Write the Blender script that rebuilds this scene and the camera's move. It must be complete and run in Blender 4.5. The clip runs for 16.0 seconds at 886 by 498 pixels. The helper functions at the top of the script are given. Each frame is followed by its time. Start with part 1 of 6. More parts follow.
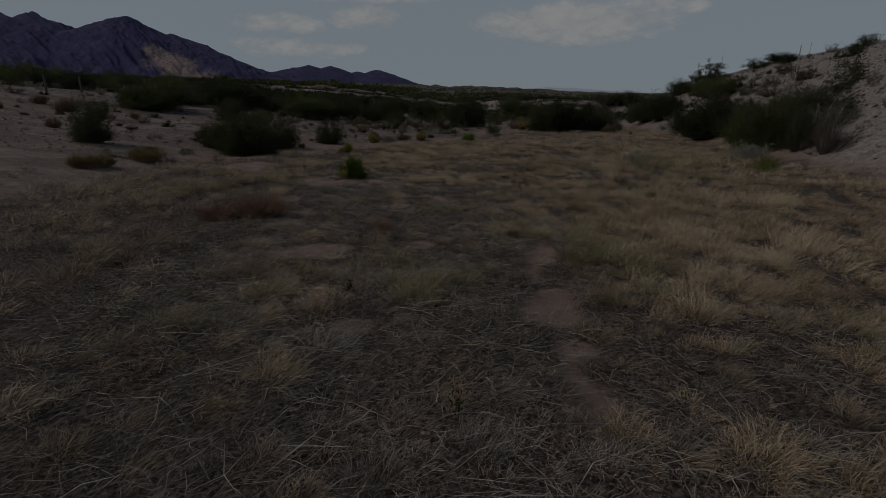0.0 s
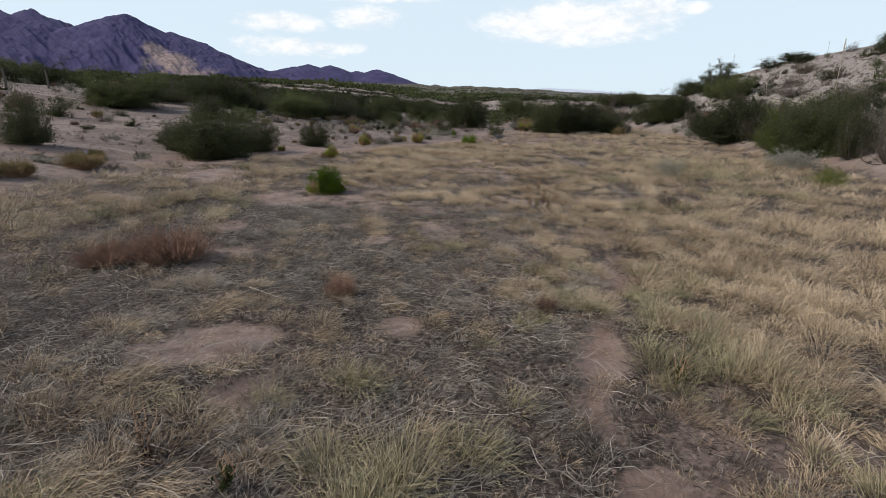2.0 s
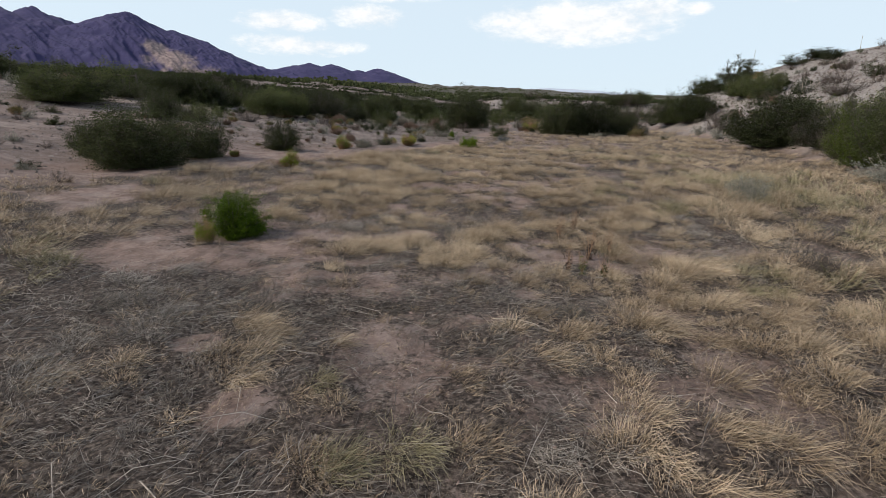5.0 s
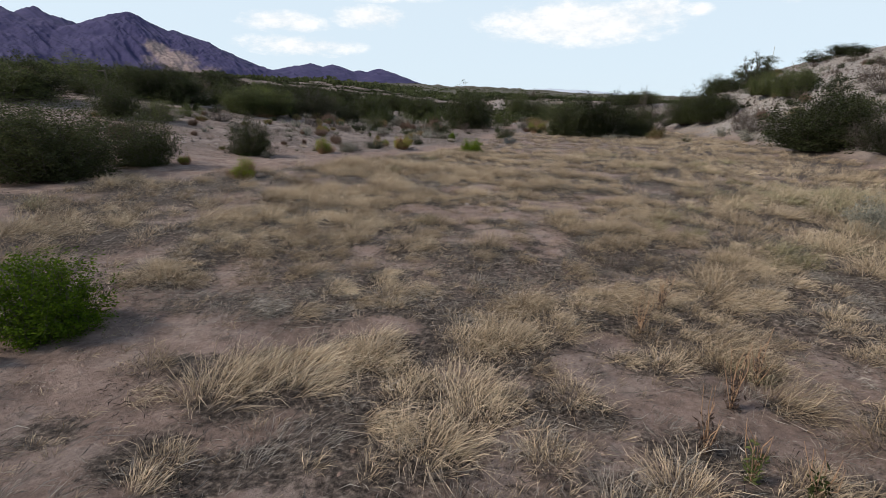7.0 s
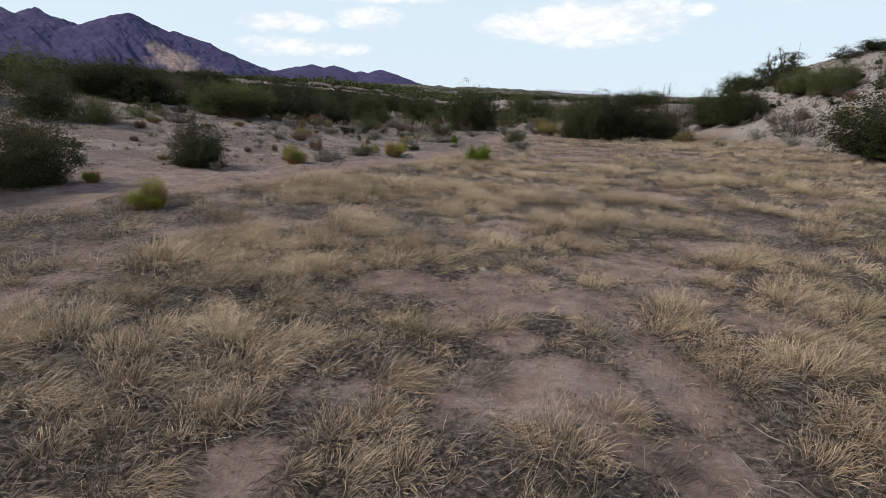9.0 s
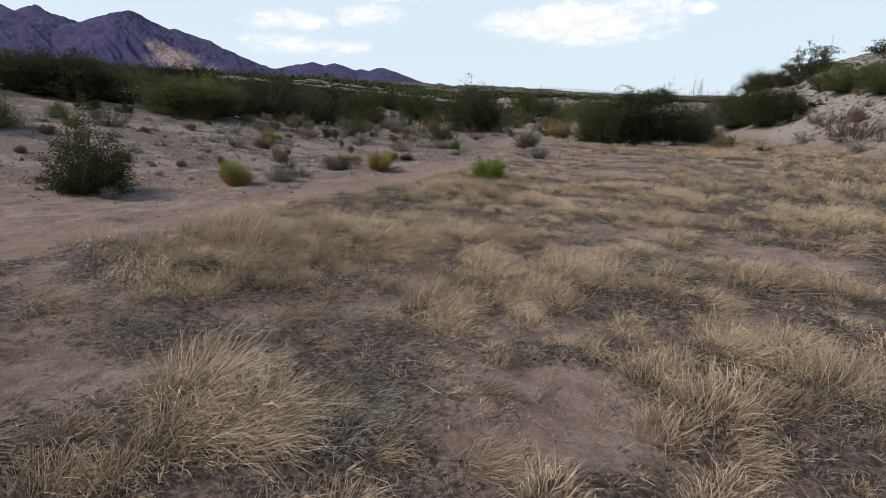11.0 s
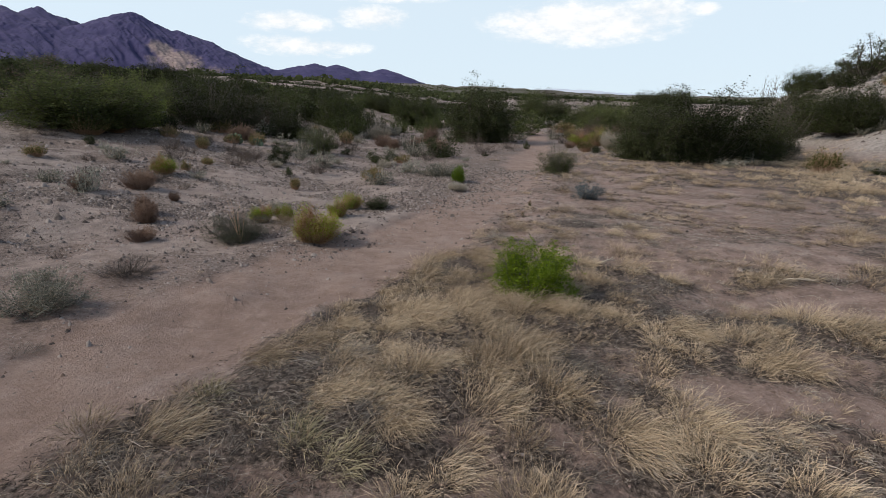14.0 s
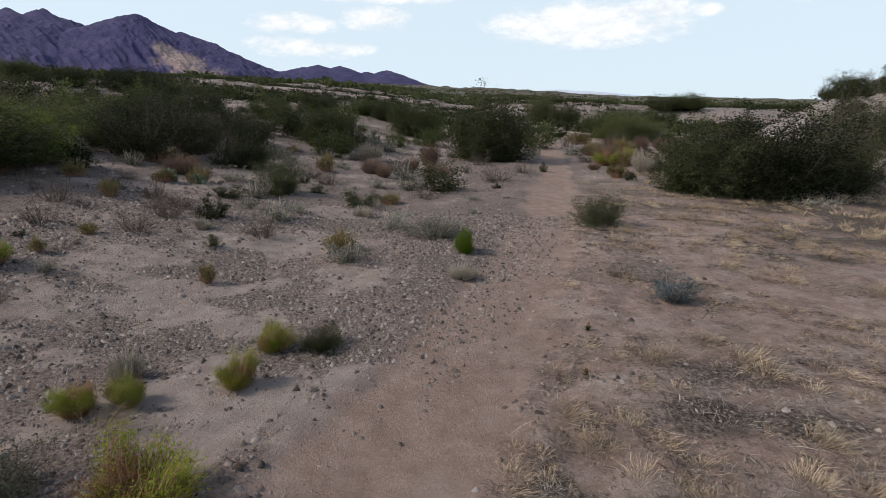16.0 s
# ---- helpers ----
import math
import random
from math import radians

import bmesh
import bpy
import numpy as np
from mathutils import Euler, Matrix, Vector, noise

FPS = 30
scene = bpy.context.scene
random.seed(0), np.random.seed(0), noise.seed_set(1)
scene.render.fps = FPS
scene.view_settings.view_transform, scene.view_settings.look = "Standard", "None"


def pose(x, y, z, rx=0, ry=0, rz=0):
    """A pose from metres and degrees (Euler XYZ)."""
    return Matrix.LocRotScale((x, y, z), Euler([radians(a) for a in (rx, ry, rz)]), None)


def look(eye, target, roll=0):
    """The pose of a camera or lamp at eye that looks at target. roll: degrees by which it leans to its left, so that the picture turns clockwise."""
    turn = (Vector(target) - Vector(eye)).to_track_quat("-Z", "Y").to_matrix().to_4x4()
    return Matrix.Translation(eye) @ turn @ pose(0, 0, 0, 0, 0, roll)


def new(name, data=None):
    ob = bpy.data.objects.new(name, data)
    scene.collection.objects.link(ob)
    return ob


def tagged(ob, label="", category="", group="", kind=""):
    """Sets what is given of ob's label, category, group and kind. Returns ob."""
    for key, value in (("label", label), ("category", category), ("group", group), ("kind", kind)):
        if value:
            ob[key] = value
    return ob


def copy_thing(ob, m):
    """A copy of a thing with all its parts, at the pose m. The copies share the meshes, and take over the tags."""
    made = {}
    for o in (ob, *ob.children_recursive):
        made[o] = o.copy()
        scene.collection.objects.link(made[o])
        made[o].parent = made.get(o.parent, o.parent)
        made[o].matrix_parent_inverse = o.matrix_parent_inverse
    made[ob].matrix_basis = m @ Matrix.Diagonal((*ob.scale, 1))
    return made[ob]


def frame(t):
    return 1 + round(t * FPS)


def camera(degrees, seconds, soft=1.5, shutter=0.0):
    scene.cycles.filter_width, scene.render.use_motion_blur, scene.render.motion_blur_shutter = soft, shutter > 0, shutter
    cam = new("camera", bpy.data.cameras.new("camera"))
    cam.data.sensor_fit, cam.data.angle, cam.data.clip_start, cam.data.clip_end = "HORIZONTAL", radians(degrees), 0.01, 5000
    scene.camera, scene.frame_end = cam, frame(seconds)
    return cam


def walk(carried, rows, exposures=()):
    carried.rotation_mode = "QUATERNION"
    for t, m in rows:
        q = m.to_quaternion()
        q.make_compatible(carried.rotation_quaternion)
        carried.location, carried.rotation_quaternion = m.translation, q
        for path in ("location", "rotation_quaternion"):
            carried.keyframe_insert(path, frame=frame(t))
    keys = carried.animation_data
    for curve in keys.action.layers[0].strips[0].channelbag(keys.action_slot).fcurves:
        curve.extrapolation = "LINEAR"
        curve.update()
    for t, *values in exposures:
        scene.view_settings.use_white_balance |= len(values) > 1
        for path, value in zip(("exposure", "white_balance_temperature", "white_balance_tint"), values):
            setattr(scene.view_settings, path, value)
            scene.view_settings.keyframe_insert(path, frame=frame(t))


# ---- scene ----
cam = camera(81.3, 16.0, 0.8)
METRES, EYE, TILT, LEAN, TURN = 32.0, 1.6, 0.0, 0.0, 0.0
ROWS = [
    (0.0, 0.0, 0.0, 0.0, 0.12, -15.03, -0.44),
    (0.5, 0.001, 0.0252, 0.0001, 0.07, -15.0, -0.71),
    (1.0, 0.0018, 0.0486, -0.0005, 0.06, -15.01, -0.72),
    (1.5, 0.0019, 0.07, -0.0011, 0.07, -15.02, -0.76),
    (2.0, 0.0018, 0.0938, -0.0011, 0.08, -15.02, -0.79),
    (2.5, 0.0039, 0.1179, -0.0013, 0.08, -15.02, -0.87),
    (3.0, 0.006, 0.1419, -0.0019, 0.08, -15.05, -0.91),
    (3.5, 0.0074, 0.1662, -0.0021, 0.1, -15.05, -0.92),
    (6.0, 0.0124, 0.2895, -0.0054, 0.26, -15.08, -1.14),
    (6.5, 0.0131, 0.318, -0.006, 0.29, -15.08, -1.13),
    (7.0, 0.0138, 0.3477, -0.0066, 0.33, -15.03, -1.11),
    (7.5, 0.0138, 0.3779, -0.0069, 0.36, -15.06, -1.11),
    (8.0, 0.0138, 0.4094, -0.0074, 0.41, -15.01, -1.1),
    (8.5, 0.0138, 0.4418, -0.0077, 0.43, -14.98, -1.07),
    (9.0, 0.0138, 0.4754, -0.0082, 0.46, -14.94, -1.08),
    (11.5, 0.0145, 0.6515, -0.0055, 0.58, -15.16, -1.13),
    (12.0, 0.0143, 0.6896, -0.0061, 0.61, -15.1, -1.13),
    (12.5, 0.015, 0.7273, -0.0062, 0.64, -15.11, -1.13),
    (13.0, 0.0155, 0.7656, -0.0052, 0.69, -15.1, -1.09),
    (13.5, 0.0159, 0.8038, -0.0026, 0.75, -15.02, -1.09),
    (14.0, 0.0169, 0.8424, 0.0025, 0.8, -15.02, -1.09),
    (14.5, 0.0175, 0.8812, 0.0076, 0.89, -14.99, -1.09),
    (15.0, 0.0176, 0.9195, 0.0127, 0.97, -15.0, -1.07),
    (15.5, 0.0171, 0.9586, 0.0177, 1.05, -14.93, -1.05),
    (16.0, 0.0169, 0.9975, 0.0241, 1.15, -14.91, -1.05),
]
FADE = [(0, -2.3), (0.1, -1.6), (0.2, -1.15), (0.3, -0.65), (0.4, -0.25), (0.5, -0.17), (0.6, -0.08), (0.8, 0.0), (16, 0.0)]
LIGHT = 0.12
walk(cam, [(t, pose(0, 0, EYE, TILT, LEAN, TURN) @ pose(METRES * x, METRES * y, METRES * z, 90 + pitch, roll, yaw)) for t, x, y, z, yaw, pitch, roll in ROWS], [(t, LIGHT + v) for t, v in FADE])

# ---------- world and light ----------
world = bpy.data.worlds.new("sky")
scene.world = world
world.use_nodes = True
SUN_UP, SUN_FROM = 38, 262          # degrees above the horizon; compass bearing from +y, clockwise


def sky_nodes():
    nt = world.node_tree
    nt.nodes.clear()
    add = nt.nodes.new
    out, bg = add("ShaderNodeOutputWorld"), add("ShaderNodeBackground")
    sky = add("ShaderNodeTexSky")
    sky.sky_type, sky.sun_disc = "NISHITA", False
    sky.sun_elevation, sky.sun_rotation = radians(SUN_UP), radians(SUN_FROM)
    sky.altitude, sky.air_density, sky.dust_density, sky.ozone_density = 1300, 1.0, 2.2, 1.6
    co, sep = add("ShaderNodeTexCoord"), add("ShaderNodeSeparateXYZ")
    nt.links.new(co.outputs["Generated"], sep.inputs[0])

    def math_node(op, a, b=None, c=None):
        n = add("ShaderNodeMath")
        n.operation = op
        for k, v in enumerate((a, b, c)):
            if v is None:
                continue
            if isinstance(v, (int, float)):
                n.inputs[k].default_value = v
            else:
                nt.links.new(v, n.inputs[k])
        return n.outputs[0]
    az = math_node("ARCTAN2", sep.outputs[0], sep.outputs[1])
    el = math_node("ARCSINE", sep.outputs[2])
    # ragged edge of the clouds
    mp = add("ShaderNodeMapping")
    mp.inputs["Scale"].default_value = (1, 1, 2.2)
    nt.links.new(co.outputs["Generated"], mp.inputs[0])
    n1 = add("ShaderNodeTexNoise")
    n1.inputs["Scale"].default_value, n1.inputs["Detail"].default_value, n1.inputs["Roughness"].default_value = 17, 8, 0.66
    nt.links.new(mp.outputs[0], n1.inputs[0])
    total = None
    # bearing, height, half width, half height, weight of each bank of cumulus
    for a, e, w, h, k in CLOUDS:
        da = math_node("DIVIDE", math_node("SUBTRACT", az, radians(a)), radians(w))
        de = math_node("DIVIDE", math_node("SUBTRACT", el, radians(e)), radians(h))
        d = math_node("ADD", math_node("MULTIPLY", da, da), math_node("MULTIPLY", de, de))
        m = math_node("MULTIPLY", math_node("MAXIMUM", math_node("SUBTRACT", 1.3, d), 0), k)
        total = m if total is None else math_node("MAXIMUM", total, m)
    # broken cloud over the rest of the sky, above and behind
    n2 = add("ShaderNodeTexNoise")
    n2.inputs["Scale"].default_value, n2.inputs["Detail"].default_value = 3.2, 6
    nt.links.new(mp.outputs[0], n2.inputs[0])
    lift = add("ShaderNodeMapRange")
    lift.inputs[1].default_value, lift.inputs[2].default_value = 0.4, 1.3
    nt.links.new(el, lift.inputs[0])
    high = math_node("MULTIPLY", math_node("MULTIPLY", n2.outputs[0], 0.9), lift.outputs[0])
    total = math_node("MAXIMUM", total, high)
    dens = math_node("ADD", math_node("MULTIPLY", total, 0.62), math_node("MULTIPLY", math_node("SUBTRACT", n1.outputs[0], 0.5), 2.4))
    ramp = add("ShaderNodeMapRange")
    ramp.interpolation_type = "SMOOTHSTEP"
    ramp.inputs[1].default_value, ramp.inputs[2].default_value = 0.05, 0.95
    nt.links.new(dens, ramp.inputs[0])
    gate = math_node("MULTIPLY", ramp.outputs[0], math_node("MINIMUM", math_node("MULTIPLY", total, 4), 1))
    gate = math_node("MULTIPLY", gate, 0.85)
    mix = add("ShaderNodeMix")
    mix.data_type = "RGBA"
    nt.links.new(gate, mix.inputs[0])
    # thin veil of haze over the clear sky
    veil = add("ShaderNodeMix")
    veil.data_type = "RGBA"
    thin = add("ShaderNodeMapRange")
    thin.inputs[1].default_value, thin.inputs[2].default_value = 0.18, 0.75
    thin.inputs[3].default_value, thin.inputs[4].default_value = 0.92, 0.05
    nt.links.new(el, thin.inputs[0])
    nt.links.new(thin.outputs[0], veil.inputs[0])
    veil.inputs[7].default_value = SKY_VEIL
    nt.links.new(sky.outputs[0], veil.inputs[6])
    nt.links.new(veil.outputs[2], mix.inputs[6])
    puff = add("ShaderNodeMix")
    puff.data_type = "RGBA"
    soft_range = add("ShaderNodeMapRange")
    soft_range.inputs[1].default_value, soft_range.inputs[2].default_value = 0.3, 0.65
    nt.links.new(n1.outputs[0], soft_range.inputs[0])
    nt.links.new(soft_range.outputs[0], puff.inputs[0])
    puff.inputs[6].default_value, puff.inputs[7].default_value = (6.7, 6.8, 7.0, 1), SKY_CLOUD
    nt.links.new(puff.outputs[2], mix.inputs[7])
    nt.links.new(mix.outputs[2], bg.inputs[0])
    bg.inputs[1].default_value = SKY_POWER
    nt.links.new(bg.outputs[0], out.inputs[0])


SKY_POWER, SKY_VEIL, SKY_CLOUD = 0.12, (5.7, 6.7, 7.5, 1), (8.6, 8.5, 8.4, 1)
CLOUDS = [(13.0, 8.6, 10.0, 2.2, 1.1), (-8, 8.9, 4.0, 1.2, 0.95), (-16.5, 8.1, 4.5, 1.1, 0.95), (-15, 6.0, 6.5, 1.1, 0.9), (-9, 11.2, 10, 0.9, 0.9), (20, 9.6, 3.2, 1.3, 1.0),
          (24, 9.5, 1.5, 0.6, 0.7), (31.5, 10.2, 1.3, 0.8, 0.6), (-40, 14, 12, 3, 0.8), (45, 16, 14, 4, 0.8), (0, 17, 16, 2.5, 0.9)]
sky_nodes()
sun = new("sun", bpy.data.lights.new("sun", "SUN"))
sun.data.energy, sun.data.angle, sun.data.color = 2.9, radians(6), (1.0, 0.89, 0.76)
a = radians(SUN_FROM)
sun.matrix_world = look((0, 0, 60), (-60 * math.sin(a) / math.tan(radians(SUN_UP)), -60 * math.cos(a) / math.tan(radians(SUN_UP)), 0))


# ---------- materials ----------
def ramp_of(nt, fac, stops):
    r = nt.nodes.new("ShaderNodeValToRGB")
    e = r.color_ramp.elements
    while len(e) < len(stops):
        e.new(0.5)
    for k, (p, c) in enumerate(stops):
        e[k].position, e[k].color = p, (*c, 1)
    nt.links.new(fac, r.inputs[0])
    return r.outputs[0]


def noise_of(nt, scale, detail=5, rough=0.55, vec=None):
    n = nt.nodes.new("ShaderNodeTexNoise")
    n.inputs["Scale"].default_value, n.inputs["Detail"].default_value, n.inputs["Roughness"].default_value = scale, detail, rough
    if vec is None:
        vec = nt.nodes.new("ShaderNodeNewGeometry").outputs["Position"]
    nt.links.new(vec, n.inputs["Vector"])
    return n.outputs[0]


def blend(nt, fac, a, b, how="MIX"):
    m = nt.nodes.new("ShaderNodeMix")
    m.data_type, m.blend_type = "RGBA", how
    for v, k in ((fac, 0), (a, 6), (b, 7)):
        if isinstance(v, (int, float)):
            m.inputs[k].default_value = v
        elif isinstance(v, tuple):
            m.inputs[k].default_value = (*v, 1)
        else:
            nt.links.new(v, m.inputs[k])
    return m.outputs[2]


def calc(nt, op, a, b=0.0, c=0.0):
    n = nt.nodes.new("ShaderNodeMath")
    n.operation = op
    for k, v in enumerate((a, b, c)):
        if isinstance(v, (int, float)):
            n.inputs[k].default_value = v
        else:
            nt.links.new(v, n.inputs[k])
    return n.outputs[0]


def fit_range(nt, v, a, b):
    n = nt.nodes.new("ShaderNodeMapRange")
    n.interpolation_type = "SMOOTHSTEP"
    n.inputs[1].default_value, n.inputs[2].default_value = a, b
    nt.links.new(v, n.inputs[0])
    return n.outputs[0]


def attr(nt, name):
    n = nt.nodes.new("ShaderNodeAttribute")
    n.attribute_name = name
    return n.outputs["Fac"]


def material(name, rough=0.9):
    m = bpy.data.materials.new(name)
    m.use_nodes = True
    b = m.node_tree.nodes["Principled BSDF"]
    b.inputs["Roughness"].default_value = rough
    b.inputs["Specular IOR Level"].default_value = 0.25
    return m, m.node_tree, b


def bump(nt, b, h, strength, dist):
    n = nt.nodes.new("ShaderNodeBump")
    n.inputs["Strength"].default_value, n.inputs["Distance"].default_value = strength, dist
    nt.links.new(h, n.inputs["Height"])
    nt.links.new(n.outputs[0], b.inputs["Normal"])


def ground_material():
    m, nt, b = material("desert_soil", 0.95)
    fine, mid, big = noise_of(nt, 26, 8, 0.75), noise_of(nt, 4.5, 6), noise_of(nt, 0.55, 4)
    soil = ramp_of(nt, blend(nt, 0.45, mid, fine), [(0.34, (0.12, 0.086, 0.072)), (0.5, (0.245, 0.176, 0.147)), (0.66, (0.37, 0.281, 0.24))])
    trail = ramp_of(nt, blend(nt, 0.4, mid, fine), [(0.3, (0.185, 0.125, 0.10)), (0.5, (0.255, 0.182, 0.149)), (0.72, (0.35, 0.266, 0.226))])
    # plant litter, with the shade under the grass put into its dark tones
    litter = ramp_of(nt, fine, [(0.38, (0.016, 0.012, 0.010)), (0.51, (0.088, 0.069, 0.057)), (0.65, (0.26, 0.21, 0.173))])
    gravel = ramp_of(nt, fine, [(0.38, (0.025, 0.02, 0.018)), (0.5, (0.15, 0.12, 0.105)), (0.66, (0.30, 0.25, 0.222))])
    scrub = ramp_of(nt, big, [(0.3, (0.028, 0.032, 0.016)), (0.6, (0.05, 0.052, 0.028)), (0.8, (0.10, 0.085, 0.06))])
    silt = fit_range(nt, calc(nt, "ADD", attr(nt, "silt"), calc(nt, "MULTIPLY", calc(nt, "SUBTRACT", noise_of(nt, 7, 8, 0.75), 0.5), 2.2)), 0.36, 0.68)
    crust = calc(nt, "MULTIPLY", fit_range(nt, noise_of(nt, 1.6, 9, 0.62), 0.49, 0.63), 0.5)
    soil = blend(nt, crust, soil, ramp_of(nt, fine, [(0.35, (0.26, 0.207, 0.182)), (0.65, (0.42, 0.349, 0.311))]))
    trail = blend(nt, calc(nt, "MULTIPLY", crust, 0.55), trail, (0.33, 0.262, 0.23))
    gravel = blend(nt, calc(nt, "MULTIPLY", silt, 0.92), gravel, ramp_of(nt, mid, [(0.3, (0.235, 0.192, 0.17)), (0.7, (0.345, 0.29, 0.26))]))
    c = blend(nt, attr(nt, "rocky"), soil, gravel)
    speck = noise_of(nt, 11, 8, 0.8)
    litter_shade = fit_range(nt, calc(nt, "ADD", calc(nt, "MULTIPLY", attr(nt, "litter"), 0.55), calc(nt, "ADD", calc(nt, "MULTIPLY", speck, 0.9), calc(nt, "MULTIPLY", mid, 0.5))), 0.85, 1.1)
    c = blend(nt, litter_shade, c, litter)
    lime = ramp_of(nt, noise_of(nt, 5, 8, 0.7), [(0.3, (0.12, 0.105, 0.095)), (0.5, (0.27, 0.245, 0.225)), (0.7, (0.46, 0.425, 0.395))])
    c = blend(nt, attr(nt, "lime"), c, lime)
    c = blend(nt, attr(nt, "trail"), c, trail)
    c = blend(nt, attr(nt, "scrub"), c, scrub)
    c = blend(nt, calc(nt, "MULTIPLY", fit_range(nt, fine, 0.55, 0.75), 0.3), c, (0.42, 0.35, 0.30))
    # pebbles: every cell of the gravel has its own tone
    def cells(scale):
        v = nt.nodes.new("ShaderNodeTexVoronoi")
        v.inputs["Scale"].default_value = scale
        nt.links.new(nt.nodes.new("ShaderNodeNewGeometry").outputs["Position"], v.inputs["Vector"])
        s = nt.nodes.new("ShaderNodeSeparateColor")
        nt.links.new(v.outputs["Color"], s.inputs[0])
        return v.outputs["Distance"], s.outputs[0]
    d1, t1 = cells(30)
    d2, t2 = cells(62)
    peb = calc(nt, "MULTIPLY", fit_range(nt, d1, 0.42, 0.2), calc(nt, "GREATER_THAN", t1, 0.45))
    tiny = calc(nt, "MULTIPLY", fit_range(nt, d2, 0.45, 0.2), calc(nt, "GREATER_THAN", t2, 0.4))
    tones = [(0.45, (0.07, 0.055, 0.048)), (0.7, (0.22, 0.18, 0.158)), (1.0, (0.46, 0.40, 0.36))]
    rocks = calc(nt, "MULTIPLY", attr(nt, "rocky"), calc(nt, "SUBTRACT", 1.0, calc(nt, "MULTIPLY", silt, 0.93)))
    rocks = calc(nt, "ADD", calc(nt, "MULTIPLY", rocks, 0.5), 0.03)
    c = blend(nt, calc(nt, "MULTIPLY", tiny, rocks), c, ramp_of(nt, t2, tones))
    c = blend(nt, calc(nt, "MULTIPLY", peb, rocks), c, ramp_of(nt, t1, tones))
    peb = calc(nt, "MULTIPLY", calc(nt, "ADD", peb, calc(nt, "MULTIPLY", tiny, 0.5)), calc(nt, "ADD", rocks, 0.02))
    nt.links.new(c, b.inputs["Base Color"])
    h = calc(nt, "ADD", calc(nt, "MULTIPLY", mid, 0.22), calc(nt, "ADD", calc(nt, "MULTIPLY", fine, 0.3), calc(nt, "ADD", calc(nt, "MULTIPLY", speck, 0.45), calc(nt, "MULTIPLY", peb, 0.35))))
    bump(nt, b, h, 1.0, 0.06)
    return m


def blade_material(name, low, mids, tips):
    """Grass: colour from root to tip, varied tuft by tuft and blade by blade."""
    m, nt, b = material(name, 0.75)
    rnd = nt.nodes.new("ShaderNodeNewGeometry").outputs["Random Per Island"]
    tone = calc(nt, "ADD", calc(nt, "MULTIPLY", attr(nt, "tone"), 0.65), calc(nt, "MULTIPLY", rnd, 0.35))
    body = ramp_of(nt, tone, mids)
    tip = ramp_of(nt, tone, tips)
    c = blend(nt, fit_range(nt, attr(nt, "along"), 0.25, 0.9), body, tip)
    # shade deep inside the tuft, painted as a dark lower blade
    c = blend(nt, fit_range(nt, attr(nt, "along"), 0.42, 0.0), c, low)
    nt.links.new(c, b.inputs["Base Color"])
    return m


def leaf_material(name, stops, rough=0.7, through_light=0.35):
    m, nt, b = material(name, rough)
    g = nt.nodes.new("ShaderNodeNewGeometry")
    o = nt.nodes.new("ShaderNodeObjectInfo")
    tone = calc(nt, "ADD", calc(nt, "MULTIPLY", g.outputs["Random Per Island"], 0.42), calc(nt, "MULTIPLY", o.outputs["Random"], 0.58))
    b.inputs["Specular IOR Level"].default_value = 0.06
    c = ramp_of(nt, tone, stops)
    nt.links.new(c, b.inputs["Base Color"])
    # thin leaves let some light through
    thin, mix = nt.nodes.new("ShaderNodeBsdfTranslucent"), nt.nodes.new("ShaderNodeMixShader")
    mix.inputs[0].default_value = through_light
    nt.links.new(c, thin.inputs[0])
    nt.links.new(b.outputs[0], mix.inputs[1])
    nt.links.new(thin.outputs[0], mix.inputs[2])
    nt.links.new(mix.outputs[0], nt.nodes["Material Output"].inputs[0])
    return m


def bark_material(name, a, c, scale=30):
    m, nt, b = material(name, 0.9)
    n = noise_of(nt, scale, 5)
    nt.links.new(ramp_of(nt, n, [(0.3, a), (0.7, c)]), b.inputs["Base Color"])
    bump(nt, b, n, 0.5, 0.01)
    return m


def stone_material(name, a, c, d):
    m, nt, b = material(name, 0.9)
    o = nt.nodes.new("ShaderNodeObjectInfo").outputs["Random"]
    i = nt.nodes.new("ShaderNodeNewGeometry").outputs["Random Per Island"]
    n = noise_of(nt, 22, 6)
    t = calc(nt, "ADD", calc(nt, "MULTIPLY", calc(nt, "FRACT", calc(nt, "ADD", i, o)), 0.5), calc(nt, "MULTIPLY", n, 0.5))
    nt.links.new(ramp_of(nt, t, [(0.25, a), (0.5, c), (0.75, d)]), b.inputs["Base Color"])
    bump(nt, b, n, 0.6, 0.02)
    return m


def mountain_material(name="haze_tinted_mountain"):
    m, nt, b = material(name, 1.0)
    n, f = noise_of(nt, 0.008, 10, 0.68), noise_of(nt, 0.05, 8, 0.7)
    # rock tones with the purple-blue of distance haze mixed in
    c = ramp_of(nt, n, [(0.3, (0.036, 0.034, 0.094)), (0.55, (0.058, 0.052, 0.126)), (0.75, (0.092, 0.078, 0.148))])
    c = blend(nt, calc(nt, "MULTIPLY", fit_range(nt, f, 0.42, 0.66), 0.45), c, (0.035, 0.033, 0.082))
    # sunlight on one slope, painted as a paler rock colour
    pale = ramp_of(nt, f, [(0.3, (0.15, 0.11, 0.115)), (0.7, (0.36, 0.28, 0.25))])
    c = blend(nt, attr(nt, "sunlit_patch"), c, pale)
    nt.links.new(c, b.inputs["Base Color"])
    return m


